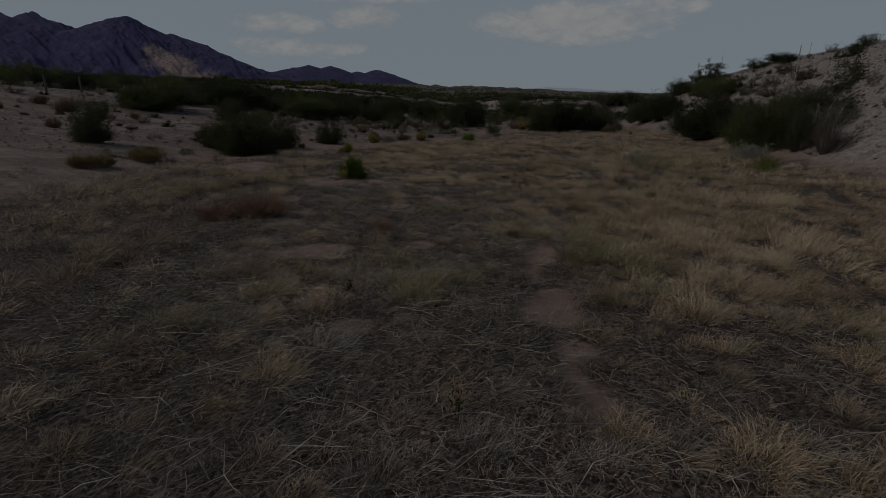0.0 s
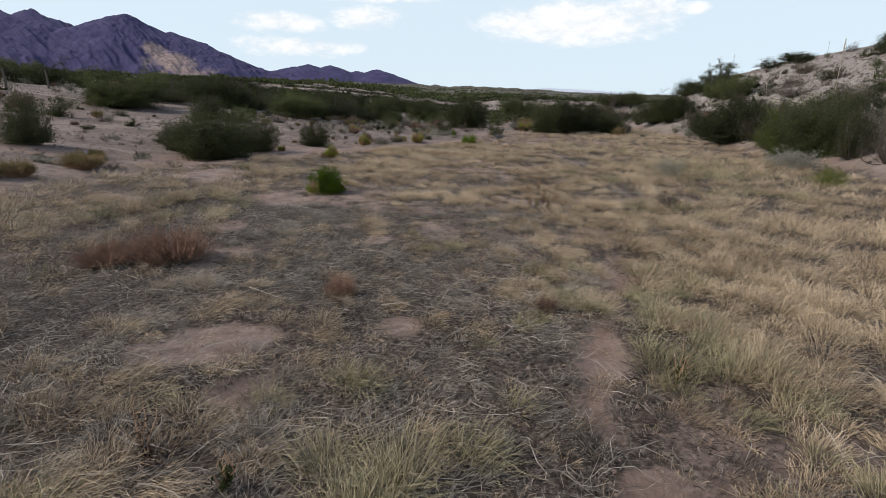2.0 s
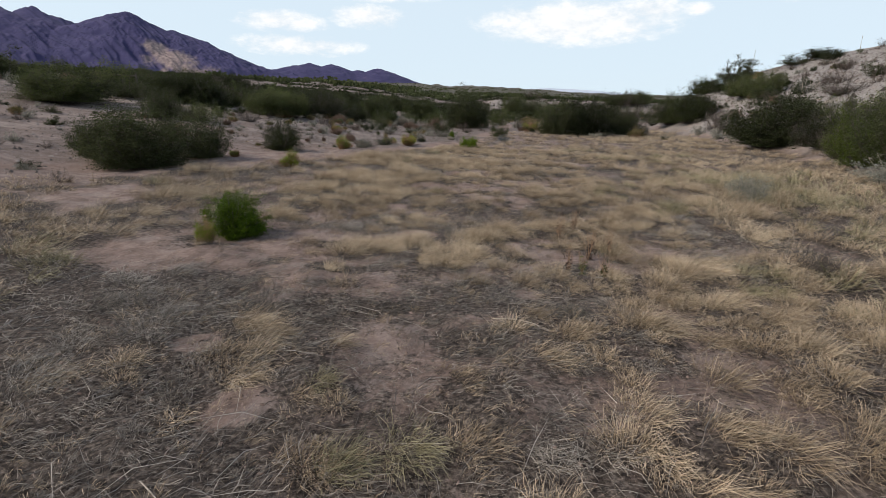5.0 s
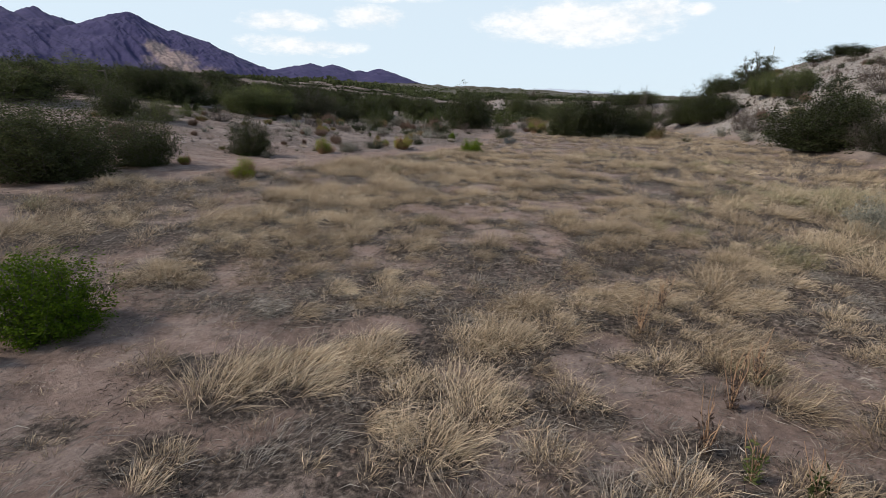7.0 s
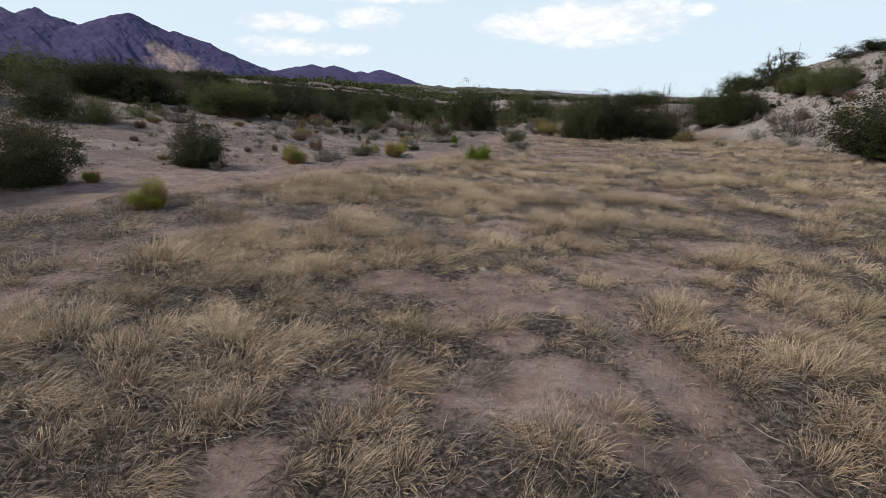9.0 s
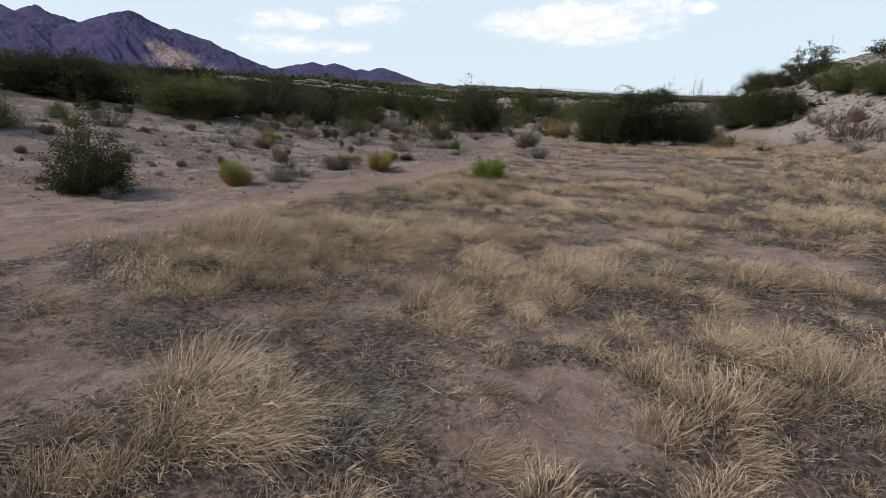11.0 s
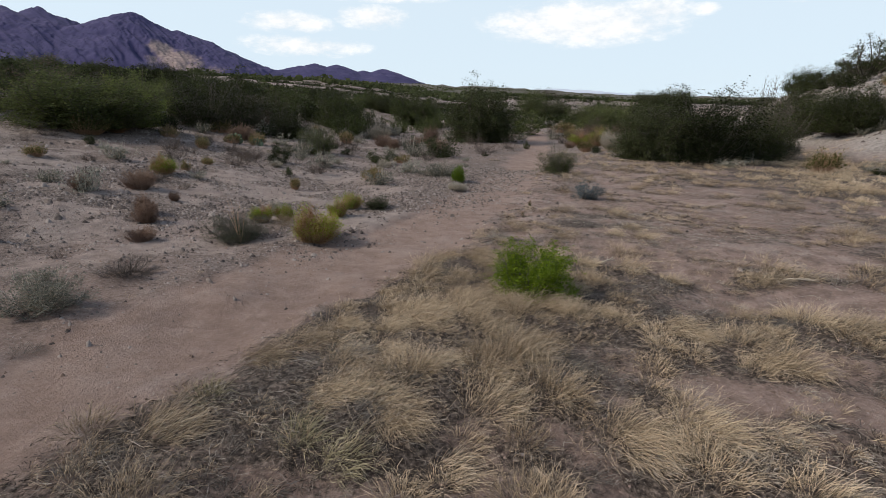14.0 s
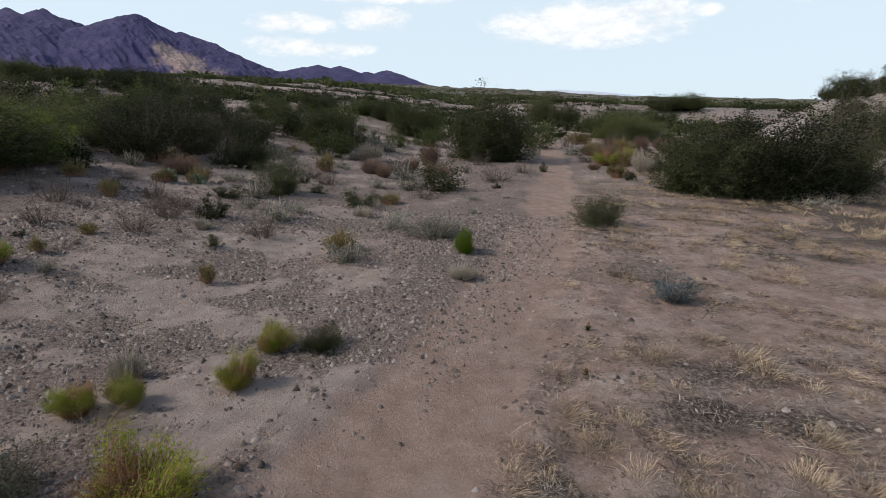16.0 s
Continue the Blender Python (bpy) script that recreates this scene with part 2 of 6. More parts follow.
M_GROUND = ground_material()
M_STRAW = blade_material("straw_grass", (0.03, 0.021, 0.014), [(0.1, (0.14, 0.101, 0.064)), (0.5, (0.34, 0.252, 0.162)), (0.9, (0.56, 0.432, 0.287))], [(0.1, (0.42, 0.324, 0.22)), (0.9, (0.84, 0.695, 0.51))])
# dead thatch, its colour taken near black for the shade between tufts
M_THATCH_SHADE = blade_material("old_thatch", (0.012, 0.009, 0.007), [(0.1, (0.013, 0.010, 0.008)), (0.5, (0.032, 0.025, 0.02)), (0.9, (0.085, 0.068, 0.053))], [(0.1, (0.02, 0.016, 0.013)), (0.9, (0.12, 0.097, 0.075))])
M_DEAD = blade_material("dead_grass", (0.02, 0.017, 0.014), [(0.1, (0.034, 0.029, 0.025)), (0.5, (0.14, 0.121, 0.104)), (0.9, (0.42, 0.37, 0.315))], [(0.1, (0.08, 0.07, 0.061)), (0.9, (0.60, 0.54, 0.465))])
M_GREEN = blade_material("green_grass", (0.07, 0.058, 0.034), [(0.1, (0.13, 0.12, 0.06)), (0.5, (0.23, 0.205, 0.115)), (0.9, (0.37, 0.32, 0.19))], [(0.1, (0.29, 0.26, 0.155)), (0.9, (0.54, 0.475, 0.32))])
M_CREO = leaf_material("dark_shrub_leaf", [(0.15, (0.021, 0.027, 0.011)), (0.5, (0.044, 0.054, 0.023)), (0.85, (0.088, 0.099, 0.043))])
M_MESQ = leaf_material("olive_leaf", [(0.15, (0.03, 0.038, 0.014)), (0.5, (0.078, 0.095, 0.034)), (0.85, (0.145, 0.165, 0.062))])
M_GREY = leaf_material("grey_leaf", [(0.15, (0.10, 0.105, 0.08)), (0.5, (0.19, 0.19, 0.155)), (0.85, (0.33, 0.33, 0.28))])
M_SILVER = leaf_material("silver_leaf", [(0.15, (0.08, 0.10, 0.11)), (0.5, (0.17, 0.20, 0.215)), (0.85, (0.32, 0.36, 0.37))])
M_RUSTLEAF = leaf_material("rust_leaf", [(0.15, (0.09, 0.058, 0.044)), (0.5, (0.165, 0.112, 0.088)), (0.85, (0.27, 0.20, 0.16))])
M_YELLOW = leaf_material("yellow_green_leaf", [(0.1, (0.11, 0.20, 0.012)), (0.5, (0.18, 0.28, 0.02)), (0.9, (0.33, 0.35, 0.05))])
M_BRIGHT = leaf_material("bright_green_leaf", [(0.1, (0.055, 0.10, 0.008)), (0.5, (0.13, 0.20, 0.014)), (0.9, (0.29, 0.33, 0.04))])
M_OLIVE = leaf_material("dull_olive_leaf", [(0.15, (0.075, 0.075, 0.028)), (0.5, (0.14, 0.135, 0.05)), (0.85, (0.22, 0.2, 0.085))])
M_LIME = leaf_material("fresh_leaf", [(0.15, (0.075, 0.10, 0.02)), (0.5, (0.135, 0.175, 0.034)), (0.85, (0.22, 0.255, 0.06))])
M_BROWN = leaf_material("brown_twig_leaf", [(0.15, (0.06, 0.042, 0.035)), (0.5, (0.12, 0.085, 0.068)), (0.85, (0.2, 0.15, 0.12))])
M_DUSK = leaf_material("dusky_leaf", [(0.15, (0.03, 0.036, 0.022)), (0.5, (0.065, 0.072, 0.048)), (0.85, (0.13, 0.135, 0.095))])
M_ORANGE = leaf_material("orange_dry_leaf", [(0.1, (0.13, 0.06, 0.027)), (0.5, (0.26, 0.13, 0.055)), (0.9, (0.38, 0.225, 0.09))])
M_TWIG = bark_material("twig_bark", (0.05, 0.042, 0.036), (0.14, 0.12, 0.105))
M_PALE = bark_material("bleached_twig", (0.28, 0.24, 0.19), (0.55, 0.49, 0.41))
M_RUSTY = bark_material("rusty_stem", (0.26, 0.155, 0.095), (0.48, 0.32, 0.205))
M_DRYSTEM = bark_material("dry_brown_stem", (0.12, 0.075, 0.055), (0.27, 0.185, 0.14))
M_REDSTEM = bark_material("reddish_stem", (0.19, 0.112, 0.08), (0.37, 0.24, 0.178))
M_REDLEAF = leaf_material("reddish_dry_leaf", [(0.15, (0.15, 0.086, 0.064)), (0.5, (0.25, 0.15, 0.112)), (0.85, (0.36, 0.24, 0.18))])
M_POST = bark_material("weathered_post", (0.06, 0.05, 0.045), (0.16, 0.14, 0.12))
M_CACTUS = leaf_material("cactus_pad", [(0.15, (0.07, 0.10, 0.065)), (0.5, (0.11, 0.15, 0.10)), (0.85, (0.17, 0.21, 0.15))], 0.6, 0.0)
M_STONE = stone_material("pale_stone", (0.055, 0.044, 0.04), (0.165, 0.136, 0.121), (0.33, 0.286, 0.26))
M_CLOD = stone_material("soil_clod", (0.13, 0.09, 0.07), (0.22, 0.155, 0.125), (0.32, 0.235, 0.195))
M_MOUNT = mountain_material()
# distance haze is put into this rock as a pale blue base colour
M_HAZY = bark_material("haze_tinted_rock", (0.50, 0.56, 0.66), (0.62, 0.67, 0.75), 0.004)


# ---------- mesh helpers ----------
def raw_mesh(name, verts, tris, mat, **point_values):
    """A mesh of triangles from arrays."""
    me = bpy.data.meshes.new(name)
    n, k = len(verts), len(tris)
    me.vertices.add(n)
    me.vertices.foreach_set("co", np.asarray(verts, np.float32).ravel())
    me.loops.add(k * 3)
    me.loops.foreach_set("vertex_index", np.asarray(tris, np.int32).ravel())
    me.polygons.add(k)
    me.polygons.foreach_set("loop_start", np.arange(0, k * 3, 3, dtype=np.int32))
    for key, v in point_values.items():
        me.attributes.new(key, "FLOAT", "POINT").data.foreach_set("value", np.asarray(v, np.float32).ravel())
    me.update(calc_edges=True)
    me.materials.append(mat)
    return me


def part(name, me, parent, label=""):
    ob = new(name, me)
    ob.parent = parent
    return tagged(ob, label)


rng = np.random.default_rng(7)


def tubes(paths, radii, sides=4):
    """Tapered tubes along paths of shape (n, points, 3) with radii (n, points): vertices and triangles."""
    n, p, _ = paths.shape
    way = np.gradient(paths, axis=1)
    way /= np.linalg.norm(way, axis=2, keepdims=True) + 1e-9
    side = np.cross(way, np.array([0.31, 0.17, 0.93]))
    side /= np.linalg.norm(side, axis=2, keepdims=True) + 1e-9
    up = np.cross(side, way)
    ang = np.arange(sides) * 2 * np.pi / sides
    ring = paths[:, :, None] + radii[:, :, None, None] * (side[:, :, None] * np.cos(ang)[:, None] + up[:, :, None] * np.sin(ang)[:, None])
    v = ring.reshape(-1, 3)
    i, j, k = np.meshgrid(np.arange(n), np.arange(p - 1), np.arange(sides), indexing="ij")
    a = (i * p + j) * sides + k
    b = (i * p + j) * sides + (k + 1) % sides
    t = np.concatenate([np.stack([a, b, b + sides], -1).reshape(-1, 3), np.stack([a, b + sides, a + sides], -1).reshape(-1, 3)])
    return v, t


def leaves(at, size, slim=0.5, along=None):
    """Small pointed leaves (two triangles each), turned at random or along a direction."""
    n = len(at)
    d = rng.normal(size=(n, 3)) if along is None else along + rng.normal(size=(n, 3)) * 0.35
    d /= np.linalg.norm(d, axis=1, keepdims=True)
    s = np.cross(d, rng.normal(size=(n, 3)))
    s /= np.linalg.norm(s, axis=1, keepdims=True)
    w = (size * rng.uniform(0.6, 1.4, n))[:, None] if np.ndim(size) == 0 else size[:, None]
    v = np.stack([at - d * w, at + s * w * slim, at + d * w, at - s * w * slim], 1).reshape(-1, 3)
    q = np.arange(n)[:, None] * 4
    return v, np.concatenate([q + [0, 1, 2], q + [0, 2, 3]])


def blades(root, lean, length, width, droop):
    """Curved blades: root (n,3), lean (n,3) unit-ish directions; two triangles each. Also the place along the blade."""
    n = len(root)
    side = np.cross(lean, rng.normal(size=(n, 3)))
    side /= np.linalg.norm(side, axis=1, keepdims=True) + 1e-9
    fall = np.array([0, 0, -1.0]) * droop[:, None]
    curl = rng.normal(size=(n, 3)) * 0.07 * length[:, None]
    mid = root + lean * (length * 0.55)[:, None] + fall * (length * 0.08)[:, None] + curl
    tip = root + lean * length[:, None] + fall * (length * 0.5)[:, None] - curl * 0.5
    w = side * (width / 2)[:, None]
    v = np.stack([root, mid - w, mid + w, tip], 1).reshape(-1, 3)
    q = np.arange(n)[:, None] * 4
    t = np.concatenate([q + [0, 2, 1], q + [1, 2, 3]])
    return v, t, np.tile([0, 0.5, 0.5, 1.0], n)


# ---------- the shape of the land ----------
def sstep(a, b, v):
    k = np.clip((v - a) / (b - a), 0, 1)
    return k * k * (3 - 2 * k)


def lump(x, y, scale, seed):
    """Smooth value noise between -1 and 1, for arrays."""
    u, v = x / scale, y / scale
    i, j = np.floor(u), np.floor(v)
    f, g = u - i, v - j
    f, g = f * f * (3 - 2 * f), g * g * (3 - 2 * g)

    def r(a, b):
        n = np.sin(a * 127.1 + b * 311.7 + seed * 74.7) * 43758.5453
        return (n - np.floor(n)) * 2 - 1
    return (r(i, j) * (1 - f) + r(i + 1, j) * f) * (1 - g) + (r(i, j + 1) * (1 - f) + r(i + 1, j + 1) * f) * g


def hill_side(x, y):
    """Metres right of the foot of the gravel hill."""
    return x - np.interp(y, [-40, 0, 20, 37, 58, 70, 88, 120, 200], [13, 12.5, 13, 17, 21.5, 23, 30, 56, 130])


def left_side(x, y):
    """Metres left of the foot of the slope on the other side."""
    return np.interp(y, [-40, 24, 36, 46, 60, 80, 120], [-9, -8.5, -3.2, -1.4, -1.4, -0.5, 2]) - x


def height(x, y):
    x, y = np.asarray(x, float), np.asarray(y, float)
    z = -0.29 + 0.05 * lump(x, y, 2.7, 1) + 0.025 * lump(x, y, 0.9, 2)
    z = z + 0.055 * np.maximum(lump(x, y, 0.62, 32), -0.3) * sstep(36, 32, y) * sstep(-9, -6, x) * sstep(12, 9, x)
    s = hill_side(x, y)
    face = 0.6 * np.maximum(s, 0) ** 2 / (np.maximum(s, 0) + 1.5)
    cap = 12.5 + 1.2 * lump(x, y, 22, 3) + 0.03 * np.clip(s - 20, 0, 60)
    z = z + cap * (1 - np.exp(-face / cap * 1.15)) * (1 + 0.1 * lump(x, y, 6, 4)) * sstep(230, 110, y)
    s = left_side(x, y)
    sl = np.maximum(s, 0)
    bank = 0.15 * sl ** 2 / (sl + 0.8)
    z = z + 9 * (1 - np.exp(-bank / 9)) * (1 + 0.12 * lump(x, y, 9, 5))
    far = np.maximum(y - 62, 0)
    z = z + 0.043 * far ** 2 / (far + 60) * (1 + 0.1 * lump(x, y, 60, 6)) * (1 - 0.2 * sstep(0.05, 0.35, x / np.maximum(y, 1)))
    z = z + sstep(70, 260, y) * (1.0 * lump(x, y, 40, 7) + 0.5 * lump(x, y, 17, 8))
    z = z + 2.4 * sstep(132, 146, y + 6 * lump(x, y, 18, 9)) * sstep(0.03, 0.10, x / np.maximum(y, 1)) * sstep(260, 170, y)
    return z


TRAIL = [(-14, 17.5), (-9, 22.3), (-6, 24.6), (-3.6, 27.2), (-2.7, 29.4), (-1.9, 31.4), (-0.95, 33.6), (-0.2, 35), (0.55, 37), (1.65, 40), (2.9, 44.6), (4.1, 50.2), (5.6, 58), (7.6, 70), (9, 78)]
OLD_TRACK = [(0.95, 1), (1.02, 3.8), (1.16, 5.2), (1.0, 6.0), (1.16, 6.6), (1.68, 7.6), (2.05, 8.4), (2.4, 10), (3.2, 12.5)]


def near_line(x, y, line):
    """Distance from the points (x, y) to a polyline."""
    best = np.full(np.shape(x), 1e9)
    for (ax, ay), (bx, by) in zip(line, line[1:]):
        k = np.clip(((x - ax) * (bx - ax) + (y - ay) * (by - ay)) / ((bx - ax) ** 2 + (by - ay) ** 2), 0, 1)
        best = np.minimum(best, np.hypot(x - ax - k * (bx - ax), y - ay - k * (by - ay)))
    return best


def spot(x, y, cx, cy, rx, ry):
    return np.exp(-((x - cx) / rx) ** 2 - ((y - cy) / ry) ** 2)


def on_trail(x, y):
    wob = 0.22 * lump(x, y, 0.8, 21) + 0.12 * lump(x, y, 0.3, 22)
    d = near_line(x, y, TRAIL) + wob
    e = near_line(x, y, OLD_TRACK) + wob
    wide = np.interp(y, [27, 30, 33, 38, 48], [0.45, 0.5, 0.85, 0.62, 0.6])
    return np.maximum(1 - sstep(wide, wide + 0.34, d), 0.9 * (1 - sstep(0.06, 0.26, e)) * (1 - 0.75 * sstep(8.4, 9.4, y)))


# the plan of the grass, from the start of the walk to its end: middle and half width of each patch
THICK_1 = [(2.1, 4.0, 0.3, 0.2), (1.6, 4.2, 0.2, 0.2), (2.5, 4.5, 0.3, 0.2), (2.3, 4.8, 0.3, 0.2), (-0.8, 4.9, 0.2, 0.2), (1.6, 5.0, 0.2, 0.2), (-2.1, 5.1, 0.3, 0.2), (-2.2, 5.8, 0.2, 0.2), (-0.3, 6.3, 0.2, 0.2), (0.4, 6.4, 0.2, 0.2), (-1.1, 6.7, 0.2, 0.2), (0.8, 8.0, 0.3, 0.2), (4.0, 8.4, 0.3, 0.4), (1.1, 8.6, 0.2, 0.2), (3.4, 9.1, 0.3, 0.3), (0.7, 9.4, 0.2, 0.2), (4.2, 9.4, 0.3, 0.4), (-2.3, 9.6, 0.2, 0.2), (1.6, 9.8, 0.2, 0.3), (0.5, 10.2, 0.2, 0.2), (4.0, 10.3, 0.4, 0.4), (5.8, 10.7, 0.5, 0.9), (2.1, 11.4, 0.2, 0.2), (4.4, 11.5, 0.4, 0.7)]
THICK_2 = [(-1.2, 11.5, 0.2, 0.2), (2.0, 11.7, 0.2, 0.2), (-0.0, 11.8, 0.2, 0.2), (0.6, 12.4, 0.2, 0.2), (2.9, 12.4, 0.3, 0.3), (0.3, 12.4, 0.2, 0.2), (1.7, 12.5, 0.2, 0.2), (2.3, 12.5, 0.2, 0.3), (-5.6, 12.5, 0.4, 0.5), (-0.7, 12.7, 0.3, 0.2), (-1.0, 13.3, 0.2, 0.2), (3.2, 13.4, 0.3, 0.4), (0.4, 13.4, 0.2, 0.2), (-1.6, 13.5, 0.2, 0.2), (0.6, 13.8, 0.2, 0.2), (-0.8, 13.8, 0.2, 0.2), (2.6, 13.9, 0.2, 0.2), (-0.3, 14.0, 0.2, 0.2), (0.9, 14.4, 0.2, 0.2), (1.9, 14.4, 0.2, 0.2), (2.5, 14.5, 0.3, 0.2), (0.7, 14.8, 0.2, 0.2), (1.3, 15.2, 0.2, 0.3), (3.0, 15.3, 0.3, 0.2)]
THICK_3 = [(1.9, 15.5, 0.2, 0.2), (-0.3, 15.9, 0.2, 0.3), (-2.3, 16.1, 0.2, 0.4), (-0.1, 16.4, 0.2, 0.2), (3.3, 17.1, 0.2, 0.2), (1.1, 17.3, 0.2, 0.2), (-1.2, 17.5, 0.2, 0.2), (2.8, 17.8, 0.2, 0.2), (3.1, 17.9, 0.3, 0.5), (0.2, 17.9, 0.2, 0.2), (2.9, 18.1, 0.2, 0.2), (-4.6, 18.3, 0.4, 0.4), (-0.1, 18.4, 0.2, 0.2), (-2.9, 18.4, 0.4, 0.4), (-0.8, 18.5, 0.2, 0.2), (-2.3, 18.6, 0.3, 0.2), (-1.3, 19.1, 0.4, 0.2), (-2.7, 19.5, 0.2, 0.2), (3.5, 19.6, 0.2, 0.2), (-3.7, 20.1, 0.2, 0.2), (-2.6, 20.2, 0.2, 0.3), (-0.9, 20.5, 0.3, 0.4), (4.9, 20.7, 0.3, 0.3), (-2.2, 21.7, 0.3, 0.3)]
THICK_4 = [(-0.8, 22.2, 0.4, 0.5), (2.8, 23.1, 0.5, 0.3), (0.4, 24.0, 0.3, 0.5), (6.0, 24.1, 0.6, 0.4), (4.5, 24.2, 0.4, 0.4), (1.1, 24.6, 0.6, 0.7), (0.8, 25.4, 0.2, 0.2), (-2.2, 25.6, 0.6, 0.9), (-0.6, 25.6, 0.3, 0.2), (1.6, 25.7, 0.2, 0.2), (1.2, 25.9, 0.2, 0.2), (-0.5, 26.0, 0.2, 0.2), (-0.2, 26.1, 0.3, 0.2), (1.6, 26.3, 0.2, 0.2), (-1.4, 26.4, 0.4, 0.2), (-0.4, 26.5, 0.2, 0.2), (-2.3, 26.6, 0.2, 0.2), (0.2, 26.7, 0.2, 0.2), (0.6, 27.0, 0.2, 0.2), (0.0, 27.2, 0.2, 0.2), (1.2, 27.3, 0.2, 0.2), (-1.8, 27.6, 0.2, 0.2), (9.0, 28.0, 0.9, 0.9), (-0.4, 28.2, 0.2, 0.2)]
THICK_5 = [(2.5, 28.6, 0.3, 0.2), (1.2, 28.7, 0.3, 0.2), (3.3, 28.9, 0.4, 0.3), (2.6, 29.5, 0.2, 0.2), (0.5, 29.5, 0.2, 0.2), (2.1, 29.5, 0.2, 0.2), (-1.3, 29.7, 0.2, 0.2), (5.7, 30.0, 0.4, 0.3), (1.8, 30.0, 0.2, 0.2), (0.0, 30.1, 0.3, 0.2), (-0.4, 30.2, 0.2, 0.2), (5.3, 30.3, 0.4, 0.4), (0.7, 30.3, 0.2, 0.2), (1.2, 30.4, 0.2, 0.2), (2.1, 30.4, 0.2, 0.2), (0.1, 30.8, 0.2, 0.2), (1.0, 31.0, 0.2, 0.2), (-0.2, 31.4, 0.3, 0.2), (4.2, 31.7, 0.3, 0.2), (0.4, 31.7, 0.3, 0.2), (2.2, 31.8, 0.2, 0.2), (3.8, 31.8, 0.2, 0.2), (1.4, 31.8, 0.3, 0.2), (0.8, 32.4, 0.3, 0.2)]
THICK_6 = [(7.1, 34.4, 0.8, 0.5), (4.0, 35.0, 0.3, 0.2), (3.4, 35.4, 0.2, 0.2), (3.2, 35.8, 0.2, 0.2), (2.8, 37.0, 0.2, 0.2), (4.3, 38.3, 0.2, 0.2), (8.3, 39.1, 0.5, 0.5), (4.7, 39.3, 0.2, 0.3), (5.7, 41.2, 0.3, 0.3), (11.3, 41.3, 0.8, 0.7), (7.9, 41.8, 0.5, 0.4), (24.1, 47.3, 2.6, 4.0)]
THICK = [THICK_1, THICK_2, THICK_3, THICK_4, THICK_5, THICK_6]
BARE_1 = [(1.1, 3.9, 0.2, 0.2), (-0.8, 4.3, 0.2, 0.2), (-1.3, 4.8, 0.2, 0.2), (1.2, 5.2, 0.2, 0.2), (-1.3, 6.1, 0.2, 0.2), (-2.0, 6.7, 0.4, 0.4), (-1.7, 7.0, 0.4, 0.2), (-0.3, 7.2, 0.2, 0.2), (-2.8, 8.9, 0.2, 0.2), (-2.8, 9.5, 0.3, 0.4), (-0.9, 10.4, 0.2, 0.2), (-3.4, 11.1, 0.3, 0.4), (-1.5, 11.2, 0.2, 0.2), (-0.2, 11.3, 0.2, 0.2), (0.7, 11.9, 0.3, 0.2), (-1.3, 12.4, 0.2, 0.3), (-0.2, 12.4, 0.2, 0.2), (1.2, 12.5, 0.2, 0.2), (-2.6, 13.1, 0.7, 0.5), (-2.0, 14.3, 0.4, 0.2), (1.4, 14.3, 0.2, 0.2), (-1.3, 14.6, 0.5, 0.3), (1.7, 14.8, 0.2, 0.2), (0.0, 14.9, 0.3, 0.2)]
BARE_2 = [(-1.0, 15.3, 0.2, 0.3), (1.7, 17.3, 0.2, 0.2), (-0.5, 17.3, 0.2, 0.2), (1.3, 17.5, 0.2, 0.2), (1.2, 18.0, 0.4, 0.4), (-6.6, 18.0, 1.0, 1.1), (1.9, 18.1, 0.2, 0.4), (1.0, 18.7, 0.2, 0.2), (2.8, 19.0, 0.3, 0.2), (1.3, 19.5, 0.5, 0.3), (-0.0, 20.0, 0.4, 0.3), (1.1, 20.1, 0.4, 0.3), (2.5, 20.6, 0.9, 0.4), (3.8, 21.6, 0.6, 0.4), (1.1, 22.3, 0.6, 0.5), (2.3, 25.7, 0.2, 0.2), (4.4, 25.7, 1.0, 0.6), (2.4, 26.1, 0.5, 0.4), (3.1, 26.4, 0.2, 0.4), (3.4, 27.1, 0.4, 0.4), (1.9, 27.1, 0.2, 0.2), (0.7, 27.4, 0.2, 0.2), (2.8, 27.5, 0.3, 0.2), (3.5, 30.2, 0.2, 0.2)]
BARE_3 = [(3.1, 30.4, 0.4, 0.2), (2.6, 30.5, 0.3, 0.2), (3.8, 30.9, 0.3, 0.2), (5.1, 32.3, 1.0, 0.6), (3.9, 33.5, 0.4, 0.3), (5.3, 34.1, 1.0, 0.5), (1.9, 35.3, 0.3, 0.2), (2.3, 37.8, 0.3, 0.3), (6.4, 39.2, 0.7, 0.4), (5.7, 39.7, 0.5, 0.3)]
BARE = [BARE_1, BARE_2, BARE_3]
MATTED_1 = [(-1.1, 3.9, 0.9, 0.2), (-0.2, 4.2, 0.8, 0.3), (1.0, 4.6, 0.3, 0.3), (-2.0, 4.6, 0.9, 0.4), (3.3, 6.2, 0.5, 0.7), (-3.2, 6.4, 1.0, 0.6), (-0.1, 7.8, 0.5, 0.2), (-1.2, 8.2, 0.7, 0.3), (-0.5, 9.0, 0.6, 0.4), (1.1, 9.9, 0.3, 0.2), (2.9, 10.6, 0.3, 0.4), (0.6, 11.3, 0.2, 0.2), (-1.2, 11.8, 0.7, 0.2), (-0.7, 12.1, 0.3, 0.2), (0.7, 12.6, 0.3, 0.2), (-0.7, 13.2, 0.3, 0.2), (-0.4, 13.3, 0.2, 0.2), (1.9, 13.5, 0.3, 0.2), (1.2, 13.8, 0.4, 0.2), (5.0, 14.1, 0.4, 0.7), (5.6, 15.9, 0.3, 0.5), (0.5, 17.3, 0.3, 0.2), (-0.1, 17.8, 0.2, 0.2), (-1.1, 17.9, 0.3, 0.2)]
